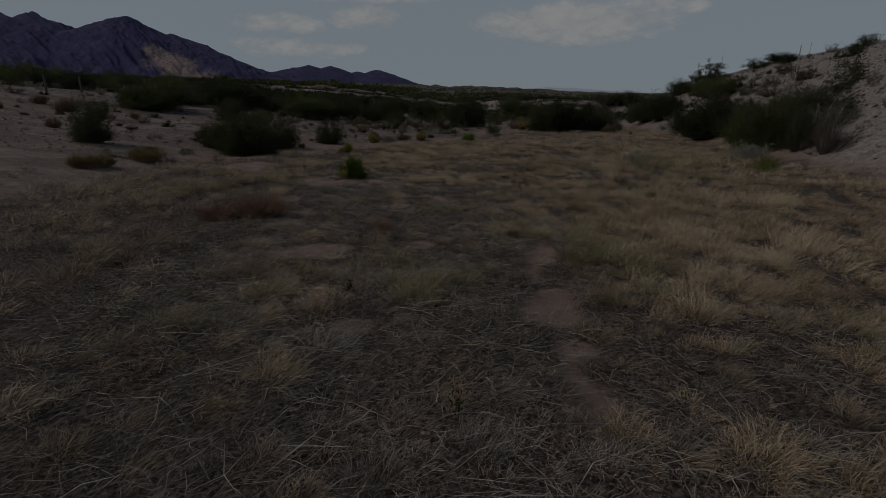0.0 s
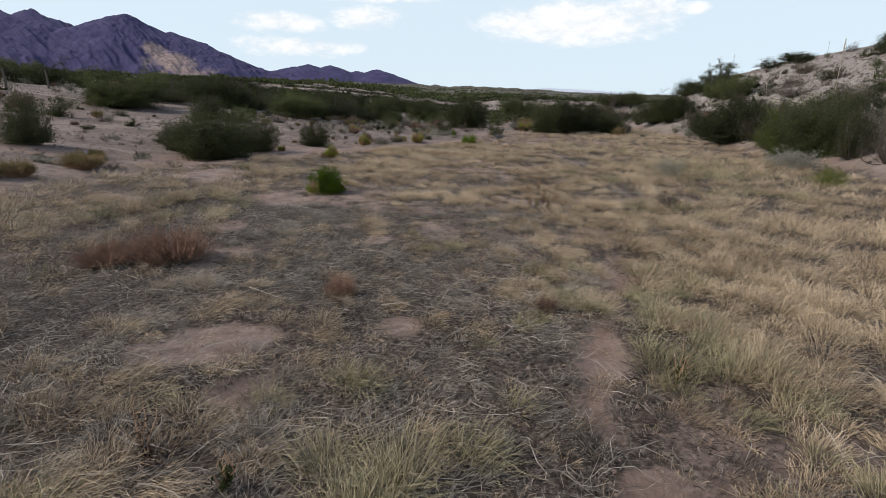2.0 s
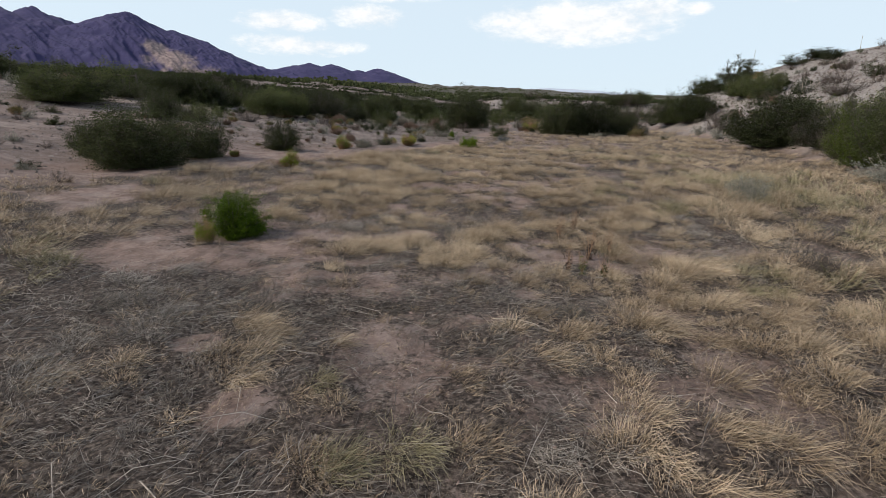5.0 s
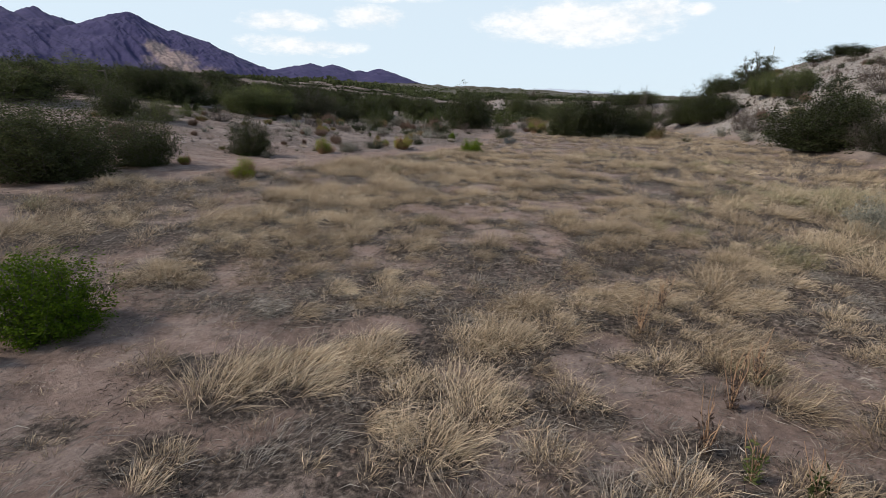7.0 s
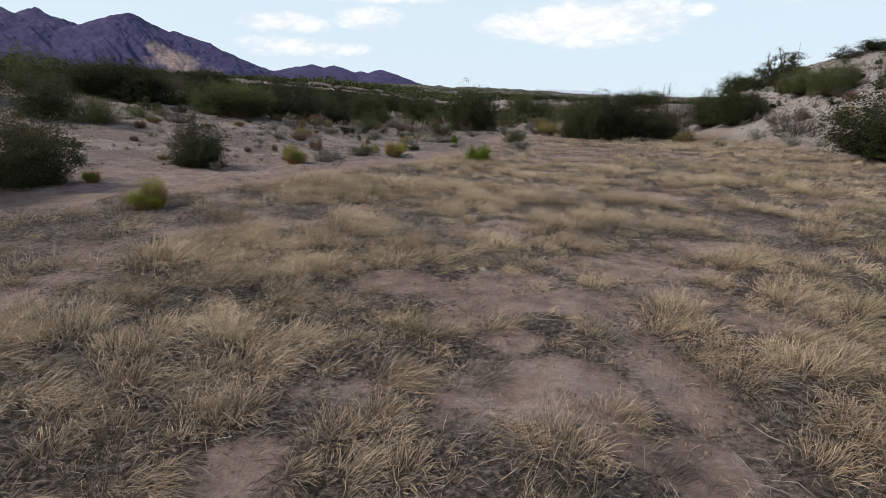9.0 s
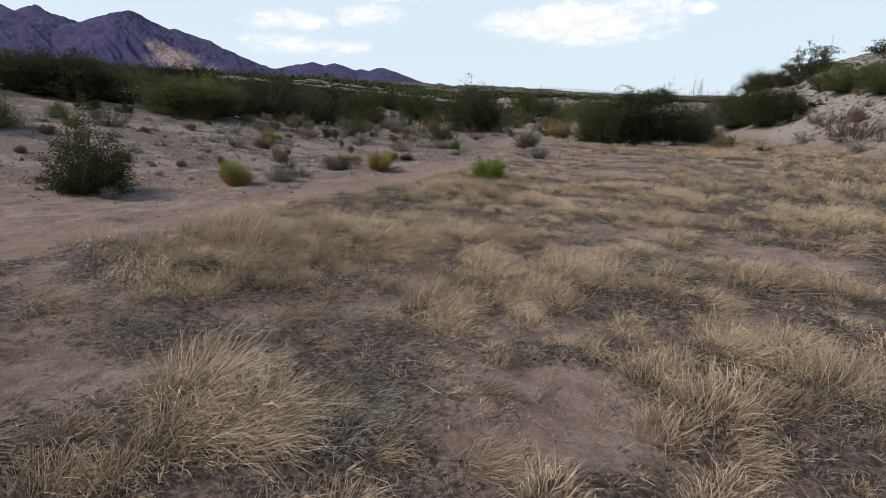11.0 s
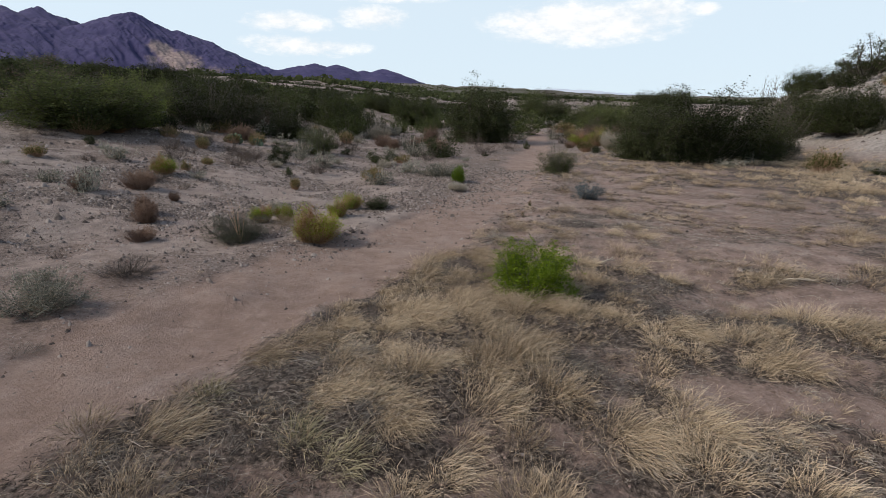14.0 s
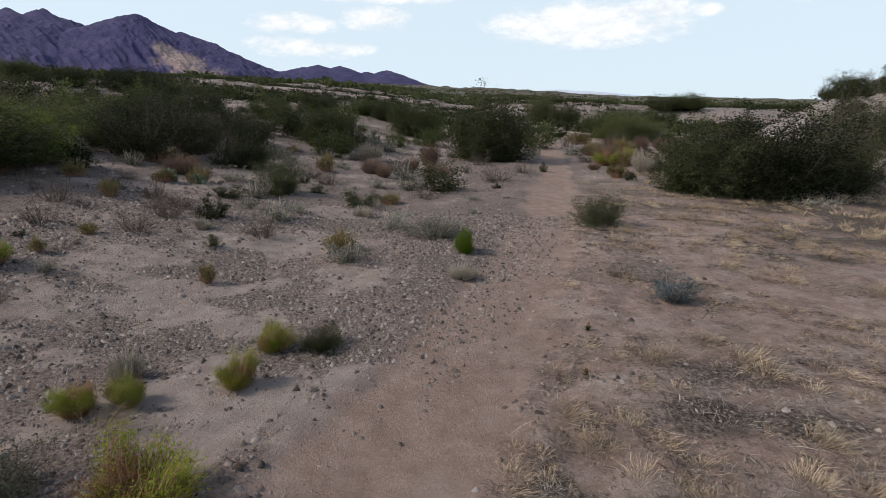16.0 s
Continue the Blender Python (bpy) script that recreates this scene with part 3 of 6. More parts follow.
MATTED_2 = [(2.4, 18.2, 0.2, 0.3), (-2.6, 19.0, 0.3, 0.2), (-0.6, 19.1, 0.3, 0.2), (5.1, 22.0, 0.5, 0.4), (0.3, 25.6, 0.2, 0.2), (-1.8, 26.0, 0.3, 0.2), (0.5, 26.2, 0.2, 0.2), (2.4, 26.6, 0.2, 0.2), (-0.6, 27.3, 0.3, 0.2), (3.6, 28.3, 0.5, 0.2), (1.8, 29.5, 0.3, 0.2), (1.1, 29.6, 0.2, 0.2), (-0.5, 29.8, 0.2, 0.2), (1.5, 30.7, 0.3, 0.2), (3.0, 31.7, 0.4, 0.2), (5.2, 33.1, 0.5, 0.2), (3.6, 36.0, 0.8, 0.3), (2.9, 36.1, 0.6, 0.3), (3.6, 37.0, 0.7, 0.4), (4.8, 37.3, 0.6, 0.2), (2.8, 37.8, 0.3, 0.2)]
MATTED = [MATTED_1, MATTED_2]
FRESH_1 = [(-0.3, 5.1, 0.3, 0.3), (0.2, 5.2, 0.3, 0.3), (1.8, 6.8, 0.2, 0.3), (4.8, 17.2, 0.6, 0.5), (8.1, 21.6, 0.8, 0.9), (-1.0, 25.4, 0.2, 0.2), (-0.1, 29.6, 0.2, 0.2), (-0.9, 30.0, 0.2, 0.2)]
FRESH = [FRESH_1]
ROTTEN = [(-0.4, 28.7, 1.3, 0.6), (-2.0, 12.5, 1.1, 0.9), (-1.2, 15.4, 1.2, 0.6), (-0.6, 30.0, 0.7, 0.5), (-1.5, 23.2, 0.9, 0.6), (0.4, 12.2, 0.9, 0.5)]
SWATHS = [(0.4, 31.2, 1.6, 1.5), (-0.7, 27.0, 2.0, 2.0), (3.5, 6.4, 1.6, 3.2), (5.0, 11.0, 1.8, 3.0), (-1.6, 20.0, 1.0, 1.6)]


def patches(x, y, plan):
    """How far the points lie inside one of the plan's patches, 0 to 1."""
    g = np.zeros(np.shape(x))
    for patch in plan:
        for cx, cy, rx, ry in patch:
            on = (np.abs(y - cy) < 2 * ry) & (np.abs(x - cx) < 2 * rx)
            g[on] = np.maximum(g[on], np.exp(-(((x[on] - cx) / rx) ** 2 + ((y[on] - cy) / ry) ** 2) ** 1.4))
    return g



def grassland(x, y):
    """1 on the grassy flat, 0 on the trail, gravel and slopes."""
    edge = 0.5 * lump(x, y, 0.9, 33)
    beyond = sstep(-0.7, 0.5, edge + y - np.interp(x, [-12, -6, -3.5, -1, 0.2, 1.2, 3.8, 6, 12, 16], [17, 23.4, 26.4, 31.2, 33.8, 36.6, 46, 55, 60, 66]))
    g = 1 - 0.95 * beyond
    g = g * (1 - 0.2 * sstep(33, 36, y) * sstep(7.5, 5.5, x))
    return g * (1 - 0.9 * sstep(-0.5, 1.5, hill_side(x, y))) * (1 - 0.85 * sstep(-1, 2, left_side(x, y))) * (1 - on_trail(x, y))


def cover(x, y):
    """How thick the grass stands, 0 to 1."""
    side = sstep(3.8, 5.6, x) + sstep(-3.2, -4.6, x)
    g = 0.45 + 0.22 * side + 0.26 * lump(x, y, 1.7, 31) + 0.34 * lump(x, y, 0.62, 32)
    g = g + patches(x, y, THICK) * (0.7 + 0.35 * lump(x, y, 0.4, 34))
    for cx, cy, rx, ry in SWATHS:
        g = g + 0.4 * spot(x, y, cx, cy, rx, ry)
    for cx, cy, rx, ry in ROTTEN:
        g = g - 0.4 * spot(x, y, cx, cy, rx, ry)
    k = patches(x, y, BARE) * (1 - 0.9 * patches(x, y, THICK))
    g = (g - 0.6 * k) * (1 - np.clip(1.1 * k - 0.2, 0, 0.75))
    g = g * (1 - 0.6 * sstep(32.5, 35, y) * sstep(12, 8, x))
    return np.clip(g, 0, 1) * grassland(x, y)


def matted(x, y):
    """Where the grass lies dead and grey."""
    g = 0.22 + 0.4 * lump(x, y, 1.4, 35) + 0.42 * sstep(13, 8, y) * sstep(1.7, 0.8, x) + 0.12 * sstep(28, 30, y) - 0.2 * sstep(32.8, 34.5, y) - 0.25 * spot(x, y, 0.3, 25.0, 1.4, 1.0)
    g = g + (0.6 - 0.22 * sstep(32, 34, y)) * patches(x, y, MATTED) - 0.3 * patches(x, y, THICK)
    k = patches(x, y, BARE) * (1 - 0.9 * patches(x, y, THICK))
    g = (g - 0.6 * k) * (1 - np.clip(1.5 * k - 0.3, 0, 0.95))
    for cx, cy, rx, ry in ROTTEN:
        g = g + 0.65 * spot(x, y, cx, cy, rx, ry)
    return np.clip(g, 0, 1) * grassland(x, y)


SILT = [(-2.95, 38.28, 0.96, 0.7), (-3.74, 37.01, 0.66, 0.37), (-0.75, 36.07, 0.51, 0.5), (-1.57, 36.28, 0.48, 0.37), (-1.42, 35.6, 0.51, 0.34), (-4.15, 39.03, 1.03, 0.42), (-2.57, 41.79, 1.68, 0.77), (-0.88, 40.36, 0.88, 0.58), (-5.06, 38.41, 0.36, 0.36), (-0.49, 36.86, 0.36, 0.36), (1.75, 35.48, 0.49, 0.39), (4.32, 41.41, 1.25, 0.87), (5.19, 39.51, 0.88, 0.65), (6.59, 39.68, 0.85, 0.73), (-4.65, 40.19, 0.87, 0.34), (-2.61, 36.13, 0.3, 0.24)]
STONY = [(0.0, 38.04, 0.79, 0.97), (-2.0, 38.8, 1.12, 0.41), (-3.24, 37.29, 0.95, 0.21), (-3.36, 36.21, 0.42, 0.24), (-2.6, 35.14, 0.42, 0.24), (-2.33, 36.69, 0.36, 0.19), (0.99, 41.24, 0.54, 2.59), (-5.53, 42.74, 2.59, 1.55), (0.04, 43.57, 1.56, 3.96), (2.59, 50.61, 1.26, 11.33), (-4.59, 37.46, 0.31, 0.14)]


def silted(x, y):
    """Smooth pale silt between the belts of gravel, 0 to 1."""
    g = 0.4 + 0.36 * lump(x * 0.7 + y * 0.5, y * 1.5 - x, 1.5, 36) + 0.26 * lump(x, y, 0.45, 37) + 0.16 * lump(x, y, 0.2, 38)
    for cx, cy, rx, ry in SILT:
        g = g + 0.42 * spot(x, y, cx, cy, rx, ry)
    for cx, cy, rx, ry in STONY:
        g = g - 0.5 * spot(x, y, cx, cy, rx, ry)
    g = g - 0.45 * np.exp(-((near_line(x, y, TRAIL) - 0.95) / 0.22) ** 2)
    return np.clip((g - 0.2) / 0.5, 0, 1)


def surface(x, y):
    """Height of the ground with its trodden trail and small unevenness."""
    x, y = np.asarray(x, float), np.asarray(y, float)
    t = on_trail(x, y)
    near = 1 - sstep(60, 90, y)
    k = silted(x, y)
    z = height(x, y) - 0.05 * t * near + near * 0.02 * lump(x, y, 0.33, 11) * (1 - t) + near * 0.012 * lump(x, y, 0.2, 12)
    return z + near * sstep(26, 33, y) * (1 - t) * (0.02 * k + (1 - k) * 0.014 * lump(x, y, 0.22, 13))


def stretch(a, b, fine, far_a, far_b, grow):
    """Grid lines: even between a and b, then ever wider out to far_a and far_b."""
    mid = list(np.arange(a, b, fine))
    for sign, end in ((-1, far_a), (1, far_b)):
        d, p = fine, (mid[0] if sign < 0 else mid[-1])
        while (p - end) * sign < 0:
            d = min(d * grow, 160)
            p += sign * d
            mid.insert(0, p) if sign < 0 else mid.append(p)
    return np.array(mid)


def ground():
    gx, gy = stretch(-7.5, 9, 0.09, -3000, 3000, 1.08), stretch(1, 43, 0.09, -400, 3600, 1.05)
    X, Y = np.meshgrid(gx, gy)
    Z = surface(X, Y)
    t = on_trail(X, Y)
    c = cover(X, Y)
    hs, ls = hill_side(X, Y), left_side(X, Y)
    rocky = (0.75 + 0.25 * lump(X, Y, 1.1, 15)) * np.clip(0.9 * sstep(46, 58, Y) * (hs < -1) + np.maximum(sstep(0, 2.5, hs), np.maximum(sstep(27, 36, Y) * sstep(1.0, -1.0, X - np.interp(Y, [30, 36, 46, 60], [-2, 0.8, 3, 6])), 0.75 * sstep(-0.5, 3, ls))), 0, 1)
    dist = np.hypot(X, Y)
    scrub = sstep(150, 420, dist) * (0.75 + 0.2 * lump(X, Y, 26, 14))
    scrub = np.where(hs > -3, scrub * sstep(110, 220, Y), scrub)
    ny, nx = X.shape
    i = (np.arange(ny - 1)[:, None] * nx + np.arange(nx - 1)).ravel()
    tris = np.concatenate([np.stack([i, i + 1, i + nx + 1], 1), np.stack([i, i + nx + 1, i + nx], 1)])
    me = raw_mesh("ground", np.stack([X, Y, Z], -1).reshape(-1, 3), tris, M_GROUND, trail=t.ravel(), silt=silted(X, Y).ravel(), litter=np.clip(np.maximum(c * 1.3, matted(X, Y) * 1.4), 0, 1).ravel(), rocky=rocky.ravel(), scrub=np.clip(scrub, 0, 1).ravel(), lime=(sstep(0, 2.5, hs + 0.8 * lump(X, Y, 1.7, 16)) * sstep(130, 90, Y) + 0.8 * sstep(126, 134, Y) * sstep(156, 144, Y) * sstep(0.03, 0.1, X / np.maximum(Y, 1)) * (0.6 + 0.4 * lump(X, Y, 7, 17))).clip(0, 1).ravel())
    me.polygons.foreach_set("use_smooth", np.ones(len(me.polygons), bool))
    return tagged(new("ground", me), "dusty pinkish desert soil with a worn footpath, gravel and plant litter", "ground", kind="structure")


ground()


def ground_at(x, y):
    return float(surface(x, y))


# ---------- mountains ----------
def mountains(name, peaks, far, deep, az0, az1, rough, label, sunlit_patch=None, mat=None):
    """A range built of peaks (bearing, degrees above the horizon, fall in height per metre), on a fan of bearings and distances."""
    az = np.radians(np.arange(az0, az1, 0.09))
    rr = np.linspace(far - deep, far + deep * 0.5, 80)
    A, R = np.meshgrid(az, rr)
    X, Y = R * np.sin(A), R * np.cos(A)
    Z = np.full(X.shape, -80.0)
    for b, e, fall, back in peaks:
        b, d = radians(b), far + back
        px, py, pz = d * math.sin(b), d * math.cos(b), d * math.tan(radians(e + 0.25))
        q = np.hypot(X - px, (Y - py) * 0.8)
        Z = np.maximum(Z, pz - fall * q * (1 - 0.18 * np.exp(-q / (0.06 * far))))
    fold = np.zeros(X.shape)
    for k, (size, weight) in enumerate(((0.05, 0.40), (0.024, 0.28), (0.011, 0.18), (0.005, 0.12))):
        fold = fold + weight * (1 - np.abs(lump(A * far + 0.3 * R, R * 0.45, far * size, 41 + k)) ** 0.8)
    body = sstep(-10, far * 0.06, Z)
    Z = Z + (fold - 0.62) * rough * far * body * (0.35 + 0.65 * sstep(0, far * 0.03, np.abs(R - far)))
    pale = np.zeros(X.shape)
    # mask of the painted sunlight, widening down the slope
    if sunlit_patch:
        sb, se, sw, sh = sunlit_patch
        E = np.degrees(np.arctan2(Z, R))
        B = np.degrees(A)
        down = (se - E) / sh
        mid = sb + 2.4 * down
        half = sw * (0.25 + 0.75 * np.clip(down, 0, 1))
        pale = sstep(1.1, 0.4, np.abs(B - mid) / half + 0.45 * lump(B, E * 2, 0.7, 44) + 0.25 * lump(B, E * 2, 0.25, 45)) * sstep(-0.1, 0.15, down) * sstep(1.6, 1.3, down) * (R < far + 30)
    ny, nx = X.shape
    i = (np.arange(ny - 1)[:, None] * nx + np.arange(nx - 1)).ravel()
    tris = np.concatenate([np.stack([i, i + 1, i + nx + 1], 1), np.stack([i, i + nx + 1, i + nx], 1)])
    me = raw_mesh(name, np.stack([X, Y, Z], -1).reshape(-1, 3), tris, mat or M_MOUNT, sunlit_patch=pale.ravel())
    return tagged(new(name, me), label, "mountain", kind="structure")


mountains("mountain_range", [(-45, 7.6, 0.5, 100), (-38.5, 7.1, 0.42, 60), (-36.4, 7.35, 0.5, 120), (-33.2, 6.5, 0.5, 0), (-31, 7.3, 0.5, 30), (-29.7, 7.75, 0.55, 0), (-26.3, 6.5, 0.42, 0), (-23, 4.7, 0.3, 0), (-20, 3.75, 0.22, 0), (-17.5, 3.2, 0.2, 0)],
          3000, 900, -62, -8, 0.017, "steep purple mountain range with a sunlit slope painted pale", (-28.3, 5.7, 2.5, 2.0))
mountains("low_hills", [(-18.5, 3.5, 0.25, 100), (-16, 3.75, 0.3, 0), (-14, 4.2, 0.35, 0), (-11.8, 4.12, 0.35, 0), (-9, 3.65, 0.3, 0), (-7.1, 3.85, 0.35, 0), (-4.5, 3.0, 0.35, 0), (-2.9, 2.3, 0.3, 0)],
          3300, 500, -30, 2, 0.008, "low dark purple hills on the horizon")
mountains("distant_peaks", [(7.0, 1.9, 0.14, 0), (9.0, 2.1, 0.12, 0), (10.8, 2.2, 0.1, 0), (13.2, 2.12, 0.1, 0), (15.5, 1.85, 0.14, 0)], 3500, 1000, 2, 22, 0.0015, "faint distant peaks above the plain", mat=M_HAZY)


# ---------- plants ----------
def shrub_mesh(stems, twigs, leaf_n, leaf, spread=1.0, flat=0.8, slim=0.5, thick=0.02, fuzz=0.05, low=0.15, lean=0.0):
    """Stems and leaves of a shrub about 1 m wide and 1 m high, rooted at the origin."""
    az = rng.uniform(0, 2 * np.pi, stems)
    out = np.sqrt(rng.uniform(0.02, 1, stems)) * 0.46 * spread
    top = (1 - flat * (out / (0.5 * spread)) ** 2.2) * rng.uniform(0.72, 1.03, stems)
    top = top * np.where(rng.uniform(0, 1, stems) < 0.4, rng.uniform(0.25, 0.75, stems), 1)
    top = np.maximum(top, low + 0.1)
    lobe = 1 + 0.16 * np.sin(2 * az + rng.uniform(0, 6)) + 0.12 * np.sin(3 * az + rng.uniform(0, 6))
    out, top = out * lobe, top * (1 + 0.5 * (lobe - 1))
    tip = np.stack([out * np.cos(az) + lean, out * np.sin(az), top], 1)
    root = np.stack([0.07 * np.cos(az), 0.07 * np.sin(az), np.full(stems, -0.05)], 1)
    k = np.linspace(0, 1, 5)[None, :, None]
    bow = rng.normal(size=(stems, 1, 3)) * 0.05 * np.sin(np.pi * k)
    mid = np.stack([tip[:, 0] * 0.72, tip[:, 1] * 0.72, tip[:, 2] * 0.34], 1)
    paths = (1 - k) ** 2 * root[:, None] + 2 * k * (1 - k) * mid[:, None] + k ** 2 * tip[:, None] + bow
    rad = thick * (1 - 0.8 * k[:, :, 0]) * rng.uniform(0.6, 1.2, (stems, 1))
    wood = [tubes(paths, rad)]
    # twigs leave the upper part of each stem
    who = rng.integers(0, stems, twigs)
    pos = rng.uniform(low, 1, twigs) ** 0.7
    f = pos * 4
    i = np.minimum(f.astype(int), 3)
    p0 = paths[who, i] * (1 - (f - i))[:, None] + paths[who, i + 1] * (f - i)[:, None]
    d = rng.normal(size=(twigs, 3)) * 1.0 + 0.8 * p0 / (np.linalg.norm(p0, axis=1, keepdims=True) + 0.1)
    d /= np.linalg.norm(d, axis=1, keepdims=True)
    ln = rng.uniform(0.06, 0.2, twigs)[:, None]
    p2 = p0 + d * ln + rng.normal(size=(twigs, 3)) * 0.02
    p2[:, 2] = np.maximum(p2[:, 2], 0.02)
    tw = np.stack([p0, p2], 1)
    wood.append(tubes(tw, np.tile(thick * np.array([[0.28, 0.08]]), (twigs, 1)), 3))
    n0 = len(wood[0][0])
    wv, wt = np.concatenate([wood[0][0], wood[1][0]]), np.concatenate([wood[0][1], wood[1][1] + n0])
    who = rng.integers(0, twigs, leaf_n)
    s = rng.uniform(0.15, 1.1, leaf_n)[:, None]
    at = p0[who] + (p2[who] - p0[who]) * s + rng.normal(size=(leaf_n, 3)) * fuzz
    at[:, 2] = np.maximum(at[:, 2], 0.03)
    lv, lt = leaves(at, leaf, slim)
    return wv, wt, lv, lt


def kind_of_shrub(name, wood_mat, leaf_mat, label, category, **how):
    wv, wt, lv, lt = shrub_mesh(**how)
    return name, raw_mesh("wood", wv, wt, wood_mat), raw_mesh("foliage", lv, lt, leaf_mat), label, category


def broom_mesh(n, leaf_n, leaf, rise=1.0, bare=0.25, slim=0.3):
    """A dome of many thin upright stems with leafy tips (rabbitbrush, snakeweed)."""
    az, o = rng.uniform(0, 2 * np.pi, n), np.sqrt(rng.uniform(0, 1, n))
    lobes = 8
    la, lr = np.arange(lobes) * 0.9 + rng.uniform(-0.3, 0.3, lobes), rng.uniform(0.2, 0.33, lobes)
    lh, lw = rng.uniform(0.6, 0.95, lobes), rng.uniform(0.17, 0.25, lobes)
    lr[0], lh[0] = 0.05, 1.0
    who = rng.integers(0, lobes, n)
    cx, cy = (lr * np.cos(la))[who], (lr * np.sin(la))[who]
    root = np.stack([cx * 0.35 + 0.08 * o * np.cos(az), cy * 0.5 + 0.08 * o * np.sin(az), np.full(n, -0.03)], 1)
    top = rise * lh[who] * (1 - 0.5 * o ** 2) * rng.uniform(0.7, 1.1, n)
    tip = np.stack([1.15 * cx + lw[who] * o * np.cos(az), cy + lw[who] * o * np.sin(az), top], 1) + rng.normal(size=(n, 3)) * 0.035
    mid = (root + tip) / 2 + np.stack([0.03 * np.cos(az), 0.03 * np.sin(az), np.full(n, -0.02)], 1)
    wv, wt = tubes(np.stack([root, mid, tip], 1), np.tile([[0.008, 0.006, 0.003]], (n, 1)), 3)
    who = rng.integers(0, n, leaf_n)
    s = rng.uniform(bare, 1.08, leaf_n)[:, None]
    at = mid[who] + (tip[who] - mid[who]) * s + rng.normal(size=(leaf_n, 3)) * 0.026
    up = tip[who] - root[who]
    up /= np.linalg.norm(up, axis=1, keepdims=True)
    lv, lt = leaves(at, leaf, slim, up)
    return wv, wt, lv, lt


def kind_of_broom(name, wood_mat, leaf_mat, label, category, **how):
    wv, wt, lv, lt = broom_mesh(**how)
    return name, raw_mesh("wood", wv, wt, wood_mat), raw_mesh("foliage", lv, lt, leaf_mat), label, category


def rabbitbrush_kind():
    """Rounded lobes of fine stems: rusty dry leaves below and on some lobes, yellow-green tips above."""
    n, lobes = 900, 9
    la, lr = np.arange(lobes) * 0.75 + rng.uniform(-0.4, 0.4, lobes), rng.uniform(0.18, 0.42, lobes)
    lh, lw = rng.uniform(0.42, 0.95, lobes), rng.uniform(0.11, 0.2, lobes)
    lr[0], lh[0] = 0.06, 1.0
    dry = rng.uniform(0, 1, lobes) < 0.3
    who = rng.integers(0, lobes, n)
    az, o = rng.uniform(0, 2 * np.pi, n), np.sqrt(rng.uniform(0, 1, n))
    cx, cy = (lr * np.cos(la))[who], (lr * np.sin(la))[who]
    root = np.stack([cx * 0.3 + 0.07 * o * np.cos(az), cy * 0.3 + 0.07 * o * np.sin(az), np.full(n, -0.03)], 1)
    tip = np.stack([cx + lw[who] * o * np.cos(az), cy + lw[who] * o * np.sin(az), lh[who] * (1 - 0.45 * o ** 2) * rng.uniform(0.72, 1.1, n)], 1) + rng.normal(size=(n, 3)) * 0.045
    mid = root * 0.45 + tip * 0.55 + rng.normal(size=(n, 3)) * 0.035
    wv, wt = tubes(np.stack([root, mid, tip], 1), np.tile([[0.0045, 0.0035, 0.0015]], (n, 1)), 3)

    def leafy(count, low, high, stems, size):
        k = rng.choice(stems, count)
        u = rng.uniform(low, high, count)[:, None]
        at = (1 - u) ** 2 * root[k] + 2 * u * (1 - u) * mid[k] + u ** 2 * tip[k] + rng.normal(size=(count, 3)) * 0.038
        at[:, 2] = np.maximum(at[:, 2], 0.02)
        return leaves(at, size, 0.32, (tip[k] - root[k]) / (np.linalg.norm(tip[k] - root[k], axis=1, keepdims=True) + 1e-6) * 0.5)
    gv, gt = leafy(9000, 0.62, 1.06, np.nonzero(~dry[who])[0], 0.0155)
    bv, bt = leafy(6500, 0.2, 0.78, np.arange(n), 0.014)
    dv, dt = leafy(1800, 0.6, 1.04, np.nonzero(dry[who] | (who == 1))[0], 0.0145)
    return ("rabbitbrush", raw_mesh("wood", wv, wt, M_RUSTY), raw_mesh("foliage", gv, gt, M_YELLOW), "yellow-green rabbitbrush with rust-coloured lower stems", "bush",
            raw_mesh("dry_foliage", np.concatenate([bv, dv]), np.concatenate([bt, dt + len(bv)]), M_ORANGE))


